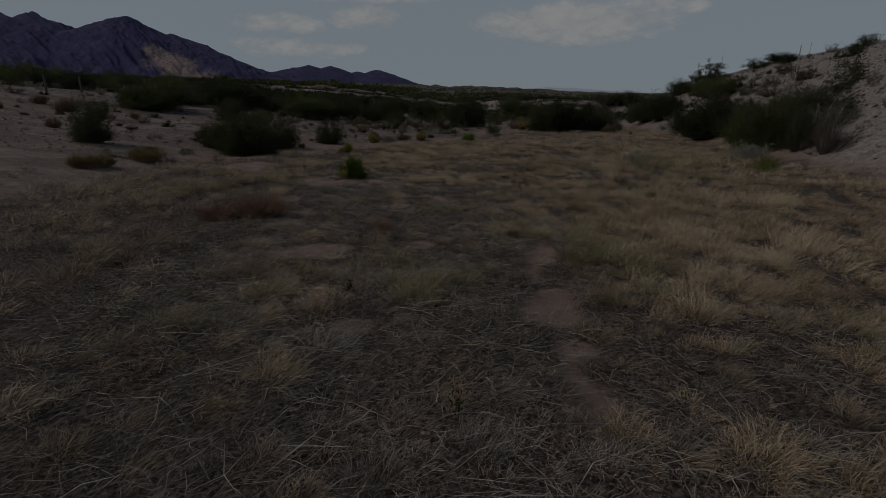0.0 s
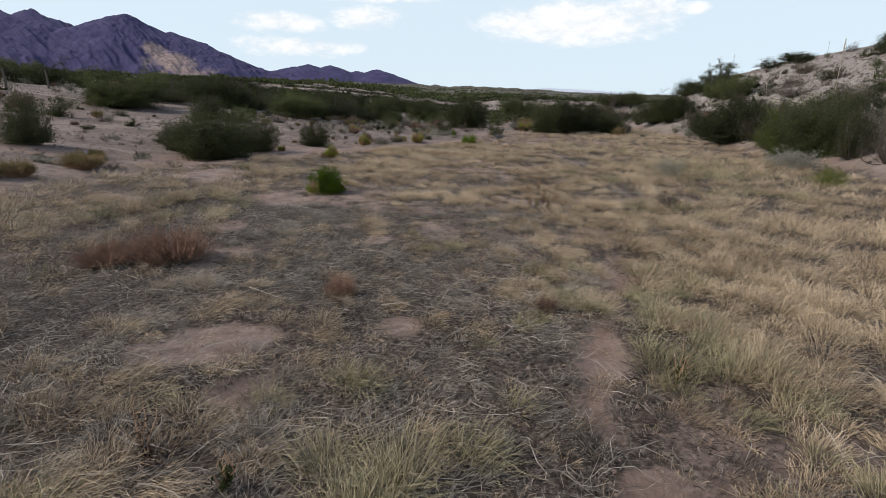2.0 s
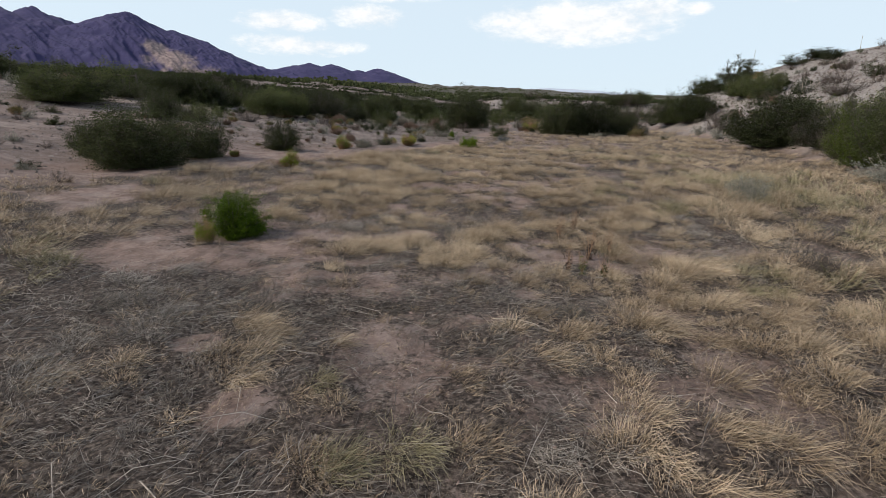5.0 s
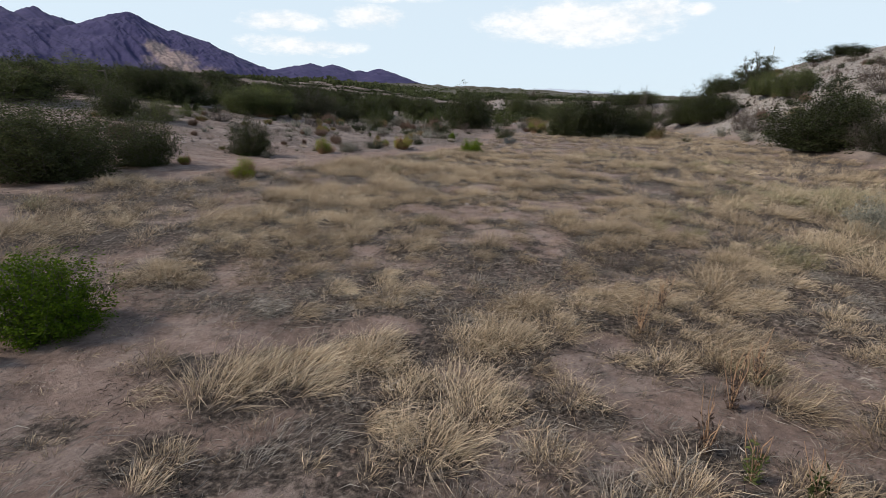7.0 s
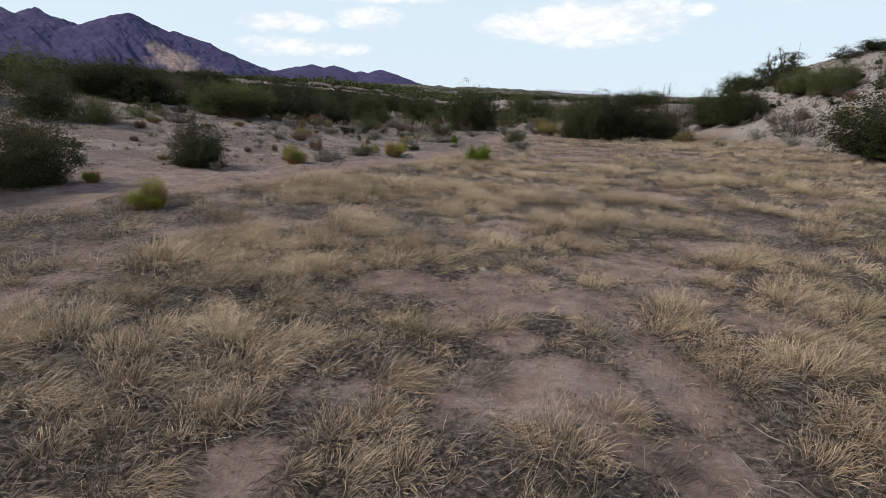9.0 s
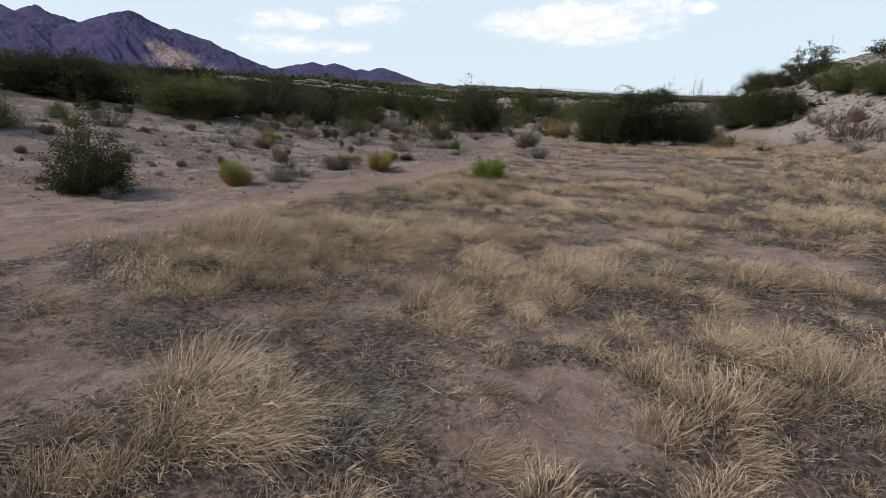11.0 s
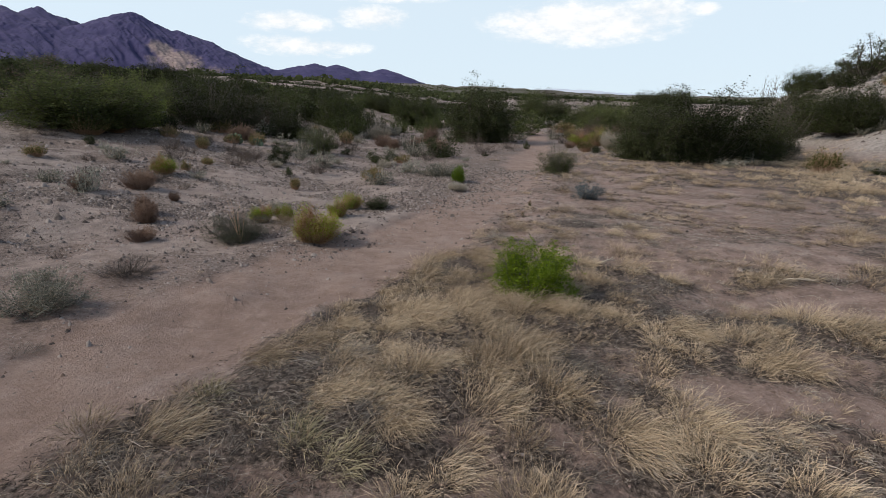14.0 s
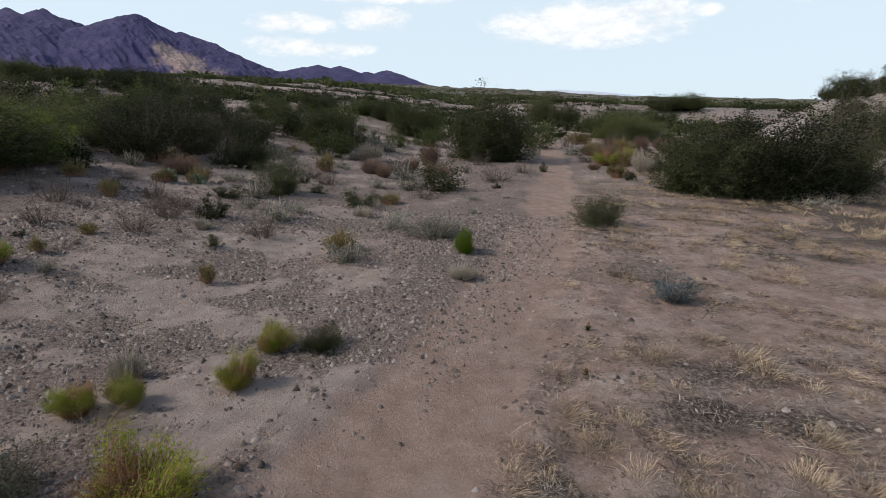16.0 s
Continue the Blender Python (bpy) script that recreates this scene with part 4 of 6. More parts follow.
KINDS = {
    "creo": [kind_of_shrub("creosote_bush", M_TWIG, M_CREO, "dense dark olive creosote bush on bare soil", "bush", stems=70, twigs=900, leaf_n=24000, leaf=0.0098, slim=0.6, thick=0.009, flat=0.55, fuzz=0.035, low=0.02) for _ in range(3)],
    "mesq": [kind_of_shrub("mesquite_bush", M_TWIG, M_MESQ, "spreading green mesquite bush with dark stems", "bush", stems=60, twigs=800, leaf_n=15000, leaf=0.0098, slim=0.6, thick=0.010, flat=0.58, fuzz=0.045, low=0.1) for _ in range(3)],
    "brown": [kind_of_shrub("bare_bush", M_TWIG, M_BROWN, "leafless grey-brown thorny bush", "bush", stems=60, twigs=1100, leaf_n=5500, leaf=0.008, thick=0.008, flat=0.6, fuzz=0.03, low=0.06, slim=0.25) for _ in range(2)],
    "grey": [kind_of_shrub("grey_bush", M_PALE, M_GREY, "low grey-green bush with bleached twigs", "bush", stems=50, twigs=700, leaf_n=6500, leaf=0.016, thick=0.009, flat=0.5, fuzz=0.03, low=0.06) for _ in range(2)],
    "dusk": [kind_of_shrub("greasewood_bush", M_TWIG, M_DUSK, "low dark grey-green bush beside the sandy trail", "bush", stems=90, twigs=900, leaf_n=15000, leaf=0.011, slim=0.4, thick=0.008, flat=0.55, fuzz=0.04, low=0.04)],
    "silver": [kind_of_shrub("silver_bush", M_PALE, M_SILVER, "small silvery blue-grey bush on gravel", "bush", stems=50, twigs=300, leaf_n=5500, leaf=0.02, thick=0.010, flat=0.45, fuzz=0.03, low=0.06)],
    "yellow": [rabbitbrush_kind() for _ in range(4)],
    "bright": [kind_of_shrub("green_bush", M_TWIG, M_BRIGHT, "rounded bright green bush in dry grass", "bush", stems=110, twigs=1500, leaf_n=26000, leaf=0.0155, slim=0.45, thick=0.006, flat=0.42, fuzz=0.03, low=0.02) for _ in range(2)],
    "rust": [kind_of_broom("dry_bush", M_DRYSTEM, M_RUSTLEAF, "dry rust-brown bush with brittle stems", "bush", n=380, leaf_n=1500, leaf=0.025) for _ in range(2)],
    "red": [kind_of_broom("dry_bush", M_REDSTEM, M_REDLEAF, "reddish dry bush standing in dead grass", "bush", n=420, leaf_n=2600, leaf=0.02) for _ in range(2)],
    "olive": [kind_of_broom("rabbitbrush", M_RUSTY, M_OLIVE, "rounded olive-green rabbitbrush on pale soil", "bush", n=420, leaf_n=9000, leaf=0.016, bare=0.1, slim=0.4) for _ in range(2)],
    "straw": [kind_of_broom("straw_bush", M_PALE, M_GREY, "bleached straw-coloured bush gone to seed", "bush", n=420, leaf_n=900, leaf=0.03) for _ in range(2)],
    "lime": [kind_of_shrub("mesquite_bush", M_TWIG, M_LIME, "fresh yellow-green mesquite bush", "bush", stems=50, twigs=600, leaf_n=24000, leaf=0.0085, slim=0.6, thick=0.007, flat=0.55, fuzz=0.04, low=0.08) for _ in range(2)],
    "open": [kind_of_shrub("thorn_bush", M_TWIG, M_CREO, "open dark thorn bush with bare forked branches", "bush", stems=46, twigs=1500, leaf_n=20000, leaf=0.008, slim=0.6, thick=0.009, flat=0.5, fuzz=0.03, low=0.15) for _ in range(3)],
    "tree": [kind_of_shrub("juniper_tree", M_TWIG, M_CREO, "dark juniper tree on the crest of the hill", "tree", stems=34, twigs=300, leaf_n=12000, leaf=0.0125, thick=0.02, flat=0.5, fuzz=0.03, low=0.3) for _ in range(2)],
    "creo_big": [kind_of_shrub("creosote_bush", M_TWIG, M_CREO, "large dense dark olive thicket of creosote", "bush", stems=110, twigs=2200, leaf_n=52000, leaf=0.0088, slim=0.6, thick=0.005, flat=0.5, fuzz=0.022, low=0.02) for _ in range(2)],
    "mesq_big": [kind_of_shrub("mesquite_bush", M_TWIG, M_MESQ, "large spreading green mesquite thicket", "bush", stems=100, twigs=2000, leaf_n=38000, leaf=0.0088, slim=0.6, thick=0.005, flat=0.55, fuzz=0.026, low=0.06) for _ in range(2)],
    "creo_far": [kind_of_shrub("creosote_bush", M_TWIG, M_CREO, "dark olive creosote bush on the scrubby slope", "bush", stems=20, twigs=130, leaf_n=3400, leaf=0.021, thick=0.010, flat=0.62, fuzz=0.05, low=0.06) for _ in range(4)],
    "mesq_far": [kind_of_shrub("mesquite_bush", M_TWIG, M_MESQ, "green mesquite bush on the scrubby slope", "bush", stems=18, twigs=130, leaf_n=3300, leaf=0.021, thick=0.010, flat=0.62, fuzz=0.06, low=0.08) for _ in range(4)],
    "creo_low": [kind_of_shrub("creosote_bush", M_TWIG, M_CREO, "dark creosote bush on the far scrubby plain", "bush", stems=10, twigs=90, leaf_n=1500, leaf=0.032, thick=0.010, flat=0.6, fuzz=0.05, low=0.06) for _ in range(3)],
    "mesq_low": [kind_of_shrub("mesquite_bush", M_TWIG, M_MESQ, "green mesquite bush on the far scrubby plain", "bush", stems=10, twigs=90, leaf_n=1500, leaf=0.032, thick=0.010, flat=0.6, fuzz=0.05, low=0.06) for _ in range(3)],
    "brown_far": [kind_of_shrub("bare_bush", M_TWIG, M_BROWN, "leafless brown bush on the scrubby slope", "bush", stems=26, twigs=260, leaf_n=1300, leaf=0.016, thick=0.009, flat=0.6, fuzz=0.03, low=0.06, slim=0.3) for _ in range(2)],
    "grey_far": [kind_of_shrub("grey_bush", M_PALE, M_GREY, "low grey-green bush on the gravel slope", "bush", stems=24, twigs=120, leaf_n=700, leaf=0.035, thick=0.013, flat=0.5, fuzz=0.04, low=0.06) for _ in range(2)],
    "yellow_far": [kind_of_broom("rabbitbrush", M_RUSTY, M_OLIVE, "olive rabbitbrush on the gravel slope", "bush", n=200, leaf_n=1600, leaf=0.032, slim=0.4) for _ in range(2)],
}
MASTERS, COUNT = {}, 0


def plant(kind, x, y, wide, high, turn=None):
    """One bush of that width and height, standing on the ground."""
    global COUNT
    away = math.hypot(x, max(0, y - 32))
    if kind in ("creo", "mesq") and wide > 2.4 and (wide > 0.16 * away or wide > 3.6):
        kind += "_big"
    elif kind + "_far" in KINDS and wide < (0.05 if kind == "yellow" else 0.095) * away:
        kind += "_far"
    pick = COUNT % len(KINDS[kind])
    COUNT += 1
    turn = COUNT * 137.5 % 360 if turn is None else turn
    m = pose(x, y, ground_at(x, y) - 0.02, 0, 0, turn) @ Matrix.Diagonal((wide, wide, high, 1))
    if (kind, pick) in MASTERS:
        first = MASTERS[kind, pick]
        return copy_thing(first, m @ Matrix.Diagonal([1 / v for v in first.scale] + [1]))
    name, wood, leaf, label, category, *dry = KINDS[kind][pick]
    ob = tagged(new(name), label, category, group=name.replace("_", " ") + " plants")
    part("wood", wood, ob)
    part("foliage", leaf, ob)
    for me in dry:
        part("dry_foliage", me, ob, "rust-coloured dry lower leaves")
    ob.matrix_basis = m
    MASTERS[kind, pick] = ob
    return ob


# bushes that can be told apart
plant("silver", 3.88, 39.28, 0.74, 0.50)
plant("brown", 3.49, 40.32, 0.66, 0.26)
plant("mesq", 4.21, 44.54, 1.36, 0.95)
plant("grey", 0.21, 42.97, 1.38, 0.54)
plant("bright", 0.81, 41.65, 0.42, 0.50)
plant("straw", 0.76, 40.10, 0.60, 0.28)
plant("yellow", -3.19, 39.39, 0.31, 0.39)
plant("creo", -3.86, 41.06, 0.29, 0.36)
plant("straw", -4.53, 42.12, 0.32, 0.23)
plant("yellow", -1.43, 37.26, 0.50, 0.36)
plant("creo", -0.94, 37.34, 0.54, 0.32)
plant("yellow", -1.51, 36.45, 0.43, 0.42)
plant("yellow", -2.75, 35.93, 0.44, 0.39)
plant("yellow", -2.40, 36.10, 0.40, 0.35)
plant("yellow", -1.55, 34.78, 0.86, 0.64)
plant("dusk", -2.75, 34.80, 1.05, 0.50)
plant("grey", -1.24, 52.53, 1.33, 1.11)
plant("brown", -3.47, 48.79, 1.09, 0.73)
plant("rust", -4.80, 35.84, 0.44, 0.44)
plant("rust", -4.08, 34.45, 0.50, 0.25)
plant("straw", -2.71, 36.60, 0.40, 0.40)
plant("brown", -3.27, 32.77, 0.78, 0.26)
plant("grey", -3.40, 31.58, 0.85, 0.45)
plant("yellow", -4.13, 30.81, 0.80, 0.64)
plant("bright", 1.5, 32.55, 0.92, 0.66)
plant("bright", -2.56, 14.74, 0.84, 0.66)
plant("yellow", -2.76, 14.20, 0.28, 0.38)
plant("yellow", -4.32, 23.40, 0.72, 0.55)
plant("creo", -8.81, 23.26, 3.3, 1.95)
plant("creo", -7.92, 25.50, 2.1, 1.65)
plant("creo", -6.40, 29.60, 1.85, 1.40)
plant("creo", 17.40, 35.10, 4.90, 3.00)
plant("lime", 15.10, 26.10, 2.60, 2.00)
plant("mesq", 14.90, 24.00, 3.00, 2.45)
plant("brown", 14.25, 19.60, 1.90, 1.70)
plant("mesq", 20.08, 37.11, 3.30, 1.90)
plant("lime", 18.13, 30.38, 2.70, 1.80)
plant("mesq", 17.95, 27.22, 2.40, 1.60)
plant("creo", 17.30, 24.03, 2.30, 1.65)
plant("mesq", 27.08, 52.60, 3.67, 2.36)
plant("brown", 24.68, 40.69, 3.21, 1.20)
plant("brown", 20.02, 29.23, 2.00, 1.14)
plant("mesq", 23.69, 31.94, 1.90, 1.90)
plant("brown", 30.39, 48.34, 2.39, 0.90)
plant("mesq", 28.89, 60.88, 2.67, 1.91)
plant("creo", 24.46, 58.55, 3.96, 2.70)
plant("brown", 23.74, 53.39, 1.87, 1.25)
plant("tree", 36.65, 84.45, 2.20, 1.51)
plant("brown", 15.80, 27.90, 2.40, 1.70)
plant("creo", 16.90, 30.50, 2.40, 1.80)
plant("open", 16.50, 25.00, 2.60, 2.20)
plant("open", 17.20, 29.00, 2.40, 2.00)
plant("mesq", 17.60, 26.30, 2.20, 1.40)
plant("grey", 16.40, 22.60, 2.20, 1.30)
plant("brown", 17.40, 32.20, 2.30, 1.50)
plant("mesq", 14.60, 21.60, 1.55, 1.90)
plant("lime", 10.40, 16.80, 0.85, 0.65)
plant("grey", 6.85, 18.60, 1.05, 0.65)
plant("brown", 4.46, 13.10, 0.62, 0.42)
plant("creo", -10.33, 23.72, 1.75, 1.41)
plant("creo", -13.35, 19.96, 1.76, 1.77)
plant("olive", -10.05, 17.6, 1.3, 0.56)
plant("olive", -10.26, 15.56, 0.86, 0.53)
plant("grey", -11.00, 17.37, 0.81, 0.30)
plant("olive", -10.53, 15.00, 0.69, 0.51)
plant("creo", -10.28, 20.83, 0.60, 0.31)
plant("yellow", -11.17, 19.75, 0.34, 0.31)
plant("mesq", -19.39, 34.98, 4.37, 1.72)
plant("creo", -17.92, 27.68, 1.40, 1.21)
plant("creo", -16.76, 30.75, 0.80, 0.39)
plant("yellow", -10.63, 19.23, 0.39, 0.37)
plant("grey", -10.01, 20.49, 0.65, 0.27)
plant("yellow", -7.05, 26.11, 0.43, 0.34)
plant("creo", -8.54, 27.94, 0.34, 0.36)
plant("rust", -6.13, 32.53, 0.30, 0.21)
plant("rust", -5.60, 33.62, 0.23, 0.30)
plant("grey", -7.79, 33.44, 0.49, 0.32)
plant("brown", -7.78, 34.72, 0.68, 0.33)
plant("rust", -6.40, 36.54, 0.43, 0.33)
plant("rust", -5.73, 37.30, 0.75, 0.47)
plant("rust", -4.55, 35.42, 0.45, 0.46)
plant("grey", -6.26, 36.46, 0.73, 0.61)
plant("yellow", -6.09, 38.86, 0.64, 0.51)
plant("rust", -4.77, 36.80, 0.24, 0.22)
plant("brown", -6.04, 38.21, 0.93, 0.28)
plant("grey", -7.62, 39.74, 0.87, 0.52)
plant("mesq", -4.34, 46.50, 1.45, 1.27)
plant("rust", -2.76, 52.94, 1.04, 0.71)
plant("grey", -4.85, 45.69, 1.12, 0.65)
plant("straw", -3.62, 57.67, 1.65, 1.03)
plant("yellow", -7.30, 43.49, 0.54, 0.50)
plant("brown", -5.77, 43.72, 1.10, 0.51)
plant("brown", -7.72, 42.44, 0.87, 0.74)
plant("brown", -6.89, 47.58, 0.60, 0.35)
plant("yellow", 8.90, 60.57, 1.59, 0.95)
plant("yellow", 10.60, 62.08, 1.60, 0.93)
plant("yellow", 7.72, 54.60, 1.12, 0.75)
plant("straw", 9.72, 57.20, 1.61, 1.23)
plant("creo", 4.96, 57.33, 0.49, 0.62)
plant("grey", 0.50, 63.31, 2.07, 0.97)
plant("creo", -0.87, 60.55, 1.23, 1.11)
plant("grey", -4.89, 63.56, 2.02, 1.05)
plant("yellow", 11.09, 77.58, 1.93, 1.30)
plant("red", -3.24, 9.12, 1.12, 0.51)
plant("red", -3.98, 8.97, 0.81, 0.34)
plant("red", -0.94, 7.91, 0.40, 0.32)
plant("rust", 1.02, 7.54, 0.28, 0.20)
plant("grey", 12.70, 21.92, 1.88, 0.86)
plant("brown", 20.48, 46.05, 3.21, 1.90)
plant("mesq", -11.90, 33.75, 2.12, 1.00)
plant("creo", -13.49, 33.63, 2.29, 1.68)
plant("creo", -17.09, 43.75, 4.77, 2.03)
plant("mesq", -11.19, 43.54, 4.34, 1.80)
plant("creo", -11.32, 54.34, 4.44, 2.59)
plant("mesq", -11.84, 36.79, 1.13, 0.66)
plant("brown", -10.35, 36.56, 1.39, 0.70)
plant("mesq", -19.55, 41.22, 3.19, 1.24)
plant("creo", -19.59, 36.40, 4.53, 1.56)
plant("creo", -16.97, 43.86, 3.55, 1.91)
plant("mesq", -11.69, 47.62, 2.48, 1.88)
plant("creo", -15.68, 43.95, 2.96, 1.92)
plant("mesq", -10.97, 43.62, 3.93, 1.63)
plant("brown", -7.55, 44.25, 0.81, 0.56)
plant("mesq", -5.39, 57.23, 2.42, 1.72)
plant("creo", -4.89, 63.64, 2.36, 1.81)
plant("mesq", -9.26, 56.46, 3.34, 1.86)
plant("creo", 9.66, 50.66, 4.16, 2.83)
plant("creo", 11.69, 50.27, 4.74, 3.22)
plant("creo", 14.80, 51.52, 3.39, 2.71)
plant("mesq", 17.88, 83.79, 6.88, 2.97)
plant("creo", 2.73, 62.61, 5.55, 4.00)
plant("mesq", 6.88, 72.57, 3.42, 2.65)
plant("lime", -10.53, 45.49, 2.16, 1.76)
plant("open", -9.44, 48.85, 3.35, 2.34)
plant("open", -8.87, 50.87, 2.60, 2.07)
plant("creo", -9.64, 45.76, 1.05, 0.93)
plant("creo", -6.64, 49.91, 2.20, 1.42)
plant("lime", -14.25, 53.37, 1.81, 0.99)
plant("mesq", -16.45, 54.61, 2.15, 0.99)
plant("brown", -13.18, 49.21, 1.11, 0.77)
plant("creo", -30.67, 84.69, 5.99, 2.70)
plant("mesq", -44.60, 87.29, 4.03, 2.38)
plant("creo", -34.69, 80.85, 4.06, 1.89)
plant("brown", -33.01, 100.04, 4.96, 2.49)
plant("open", -11.57, 60.56, 2.71, 1.56)
plant("mesq", -6.58, 61.92, 3.62, 2.67)
plant("creo", -9.50, 65.82, 3.20, 2.21)
plant("mesq", -13.24, 71.61, 3.73, 1.89)
plant("creo", -14.20, 90.16, 4.85, 2.14)
plant("mesq", -9.72, 96.41, 5.37, 2.36)
plant("mesq", -2.82, 80.15, 5.53, 3.43)
plant("creo", -6.68, 93.26, 4.49, 2.66)
plant("grey", -15.83, 69.06, 1.96, 0.89)
plant("grey", -14.50, 106.19, 3.12, 1.45)
plant("grey", -5.47, 69.17, 1.74, 1.07)
plant("grey", -3.26, 64.06, 2.39, 1.06)
plant("brown", -1.98, 55.26, 1.50, 0.93)
plant("brown", -4.38, 49.74, 1.06, 0.72)
plant("creo", -5.35, 45.23, 0.87, 0.45)
plant("yellow", -6.59, 46.27, 0.75, 0.55)
plant("yellow", -7.25, 45.75, 0.67, 0.41)
plant("brown", -6.05, 43.19, 0.62, 0.44)
plant("brown", -7.10, 42.36, 0.51, 0.29)
plant("yellow", -4.34, 51.90, 0.86, 0.63)
plant("brown", -2.84, 54.21, 1.06, 0.85)
plant("rust", -0.65, 59.10, 1.17, 1.21)
plant("brown", 0.27, 70.67, 1.65, 1.03)
plant("grey", -2.06, 49.66, 0.85, 0.44)
plant("straw", -1.73, 44.87, 0.63, 0.36)
plant("grey", 1.16, 47.80, 0.52, 0.25)
plant("creo", 2.17, 50.63, 0.41, 0.25)
plant("grey", 1.16, 45.70, 0.40, 0.28)
plant("straw", -4.50, 42.09, 0.45, 0.26)
plant("yellow", -5.90, 39.57, 0.26, 0.31)
plant("brown", -5.69, 39.79, 0.39, 0.17)
plant("brown", 27.29, 174.57, 8.84, 3.36)
plant("mesq", 15.68, 124.18, 5.77, 4.98)
plant("creo", 22.49, 102.68, 5.16, 3.36)
plant("grey", 21.27, 127.63, 5.00, 2.69)
plant("yellow", 12.27, 79.34, 1.51, 1.04)
plant("mesq", 48.49, 142.68, 9.09, 3.53)
plant("creo", 43.73, 143.01, 8.02, 3.32)
plant("grey", 21.63, 87.98, 2.71, 1.59)
plant("straw", 10.27, 50.10, 1.36, 0.68)
plant("straw", 11.30, 49.60, 1.51, 0.51)
plant("grey", 11.63, 47.89, 1.53, 0.42)
plant("straw", 17.38, 53.34, 1.37, 1.18)
plant("brown", 16.04, 53.02, 3.85, 3.72)
plant("creo", 24.29, 63.52, 5.15, 3.33)
plant("mesq", 34.79, 79.26, 4.31, 2.38)
plant("creo", 32.42, 70.46, 3.42, 1.77)
plant("mesq", 24.16, 59.15, 4.77, 2.66)
plant("creo", 34.20, 76.17, 3.24, 1.96)
plant("mesq", 18.44, 92.07, 6.84, 3.22)
plant("creo", 18.03, 117.01, 6.20, 3.30)
plant("mesq", 33.26, 118.09, 8.01, 3.13)
plant("mesq", 28.19, 57.31, 3.94, 2.22)
plant("brown", 23.06, 51.49, 2.34, 1.33)
plant("creo", 27.79, 42.20, 1.89, 1.25)
plant("brown", 31.79, 50.53, 2.31, 1.05)
plant("creo", 42.85, 69.65, 3.92, 1.08)
plant("brown", 27.81, 41.15, 2.20, 1.14)
plant("brown", 40.81, 70.08, 2.65, 1.23)
plant("creo", 32.50, 43.72, 2.11, 1.31)
plant("brown", 41.57, 59.00, 1.39, 0.96)
plant("grey", 17.68, 24.35, 1.89, 0.88)
plant("brown", 19.10, 29.60, 2.33, 1.20)
plant("grey", 21.22, 30.69, 2.10, 0.93)
plant("creo", 21.80, 29.54, 1.73, 0.89)
plant("brown", 27.58, 45.14, 2.69, 1.21)
plant("grey", 26.59, 46.97, 2.35, 1.07)
plant("brown", 18.30, 24.43, 1.66, 0.98)
plant("tree", 35.50, 73.00, 5.40, 3.00)
plant("tree", 30.10, 72.50, 2.60, 1.60)
plant("tree", 33.20, 72.80, 2.00, 1.60)
plant("brown", 38.30, 62.00, 3.00, 1.00)
plant("brown", 43.70, 62.10, 2.00, 1.20)
plant("creo", 41.50, 66.00, 3.00, 1.20)
plant("creo", 40.00, 70.00, 3.50, 1.30)
plant("creo", 46.00, 60.00, 3.00, 2.00)


# scrub on the slopes, up to the crest
def scatter_scrub():
    r = random.Random(5)
    placed = []
    for count, y0, y1, gap in ((125, 43.5, 64, 1.5), (270, 58, 128, 1.8)):
        done = tries = 0
        while done < count and tries < 9000:
            tries += 1
            y = y0 + (y1 - y0) * r.random()
            x = r.uniform(-0.98 * y, 0.42 * y)
            ls, hs = left_side(x, y), hill_side(x, y)
            if hs > 2 or y < np.interp(x, [-60, -10.5, -10, -7, -5, -3.5], [43.5, 43.5, 48, 52, 60, 64]) or (x > -3.5 and y < 64) or near_line(np.array(x), np.array(y), TRAIL) < 2.2 or (8 < x < 24 and y < 66):
                continue
            if x > -8 and r.random() < 0.2 or hs > -6 and r.random() < 0.7:
                continue
            if any((x - a) ** 2 + (y - b) ** 2 < gap * gap for a, b in placed) or any((x - a) ** 2 + (y - b) ** 2 < 1.6 for a, b in KEEP):
                continue
            placed.append((x, y))
            done += 1
            kind = r.choices(["creo", "mesq", "brown", "grey", "yellow"], [30, 36, 12, 16, 6])[0]
            h = r.uniform(1.0, 2.2) if kind in ("creo", "mesq", "brown") else r.uniform(0.4, 0.8)
            plant(kind + ("_low" if y > 76 and kind in ("creo", "mesq") else "_far"), x, y, h * r.uniform(1.2, 1.9), h)


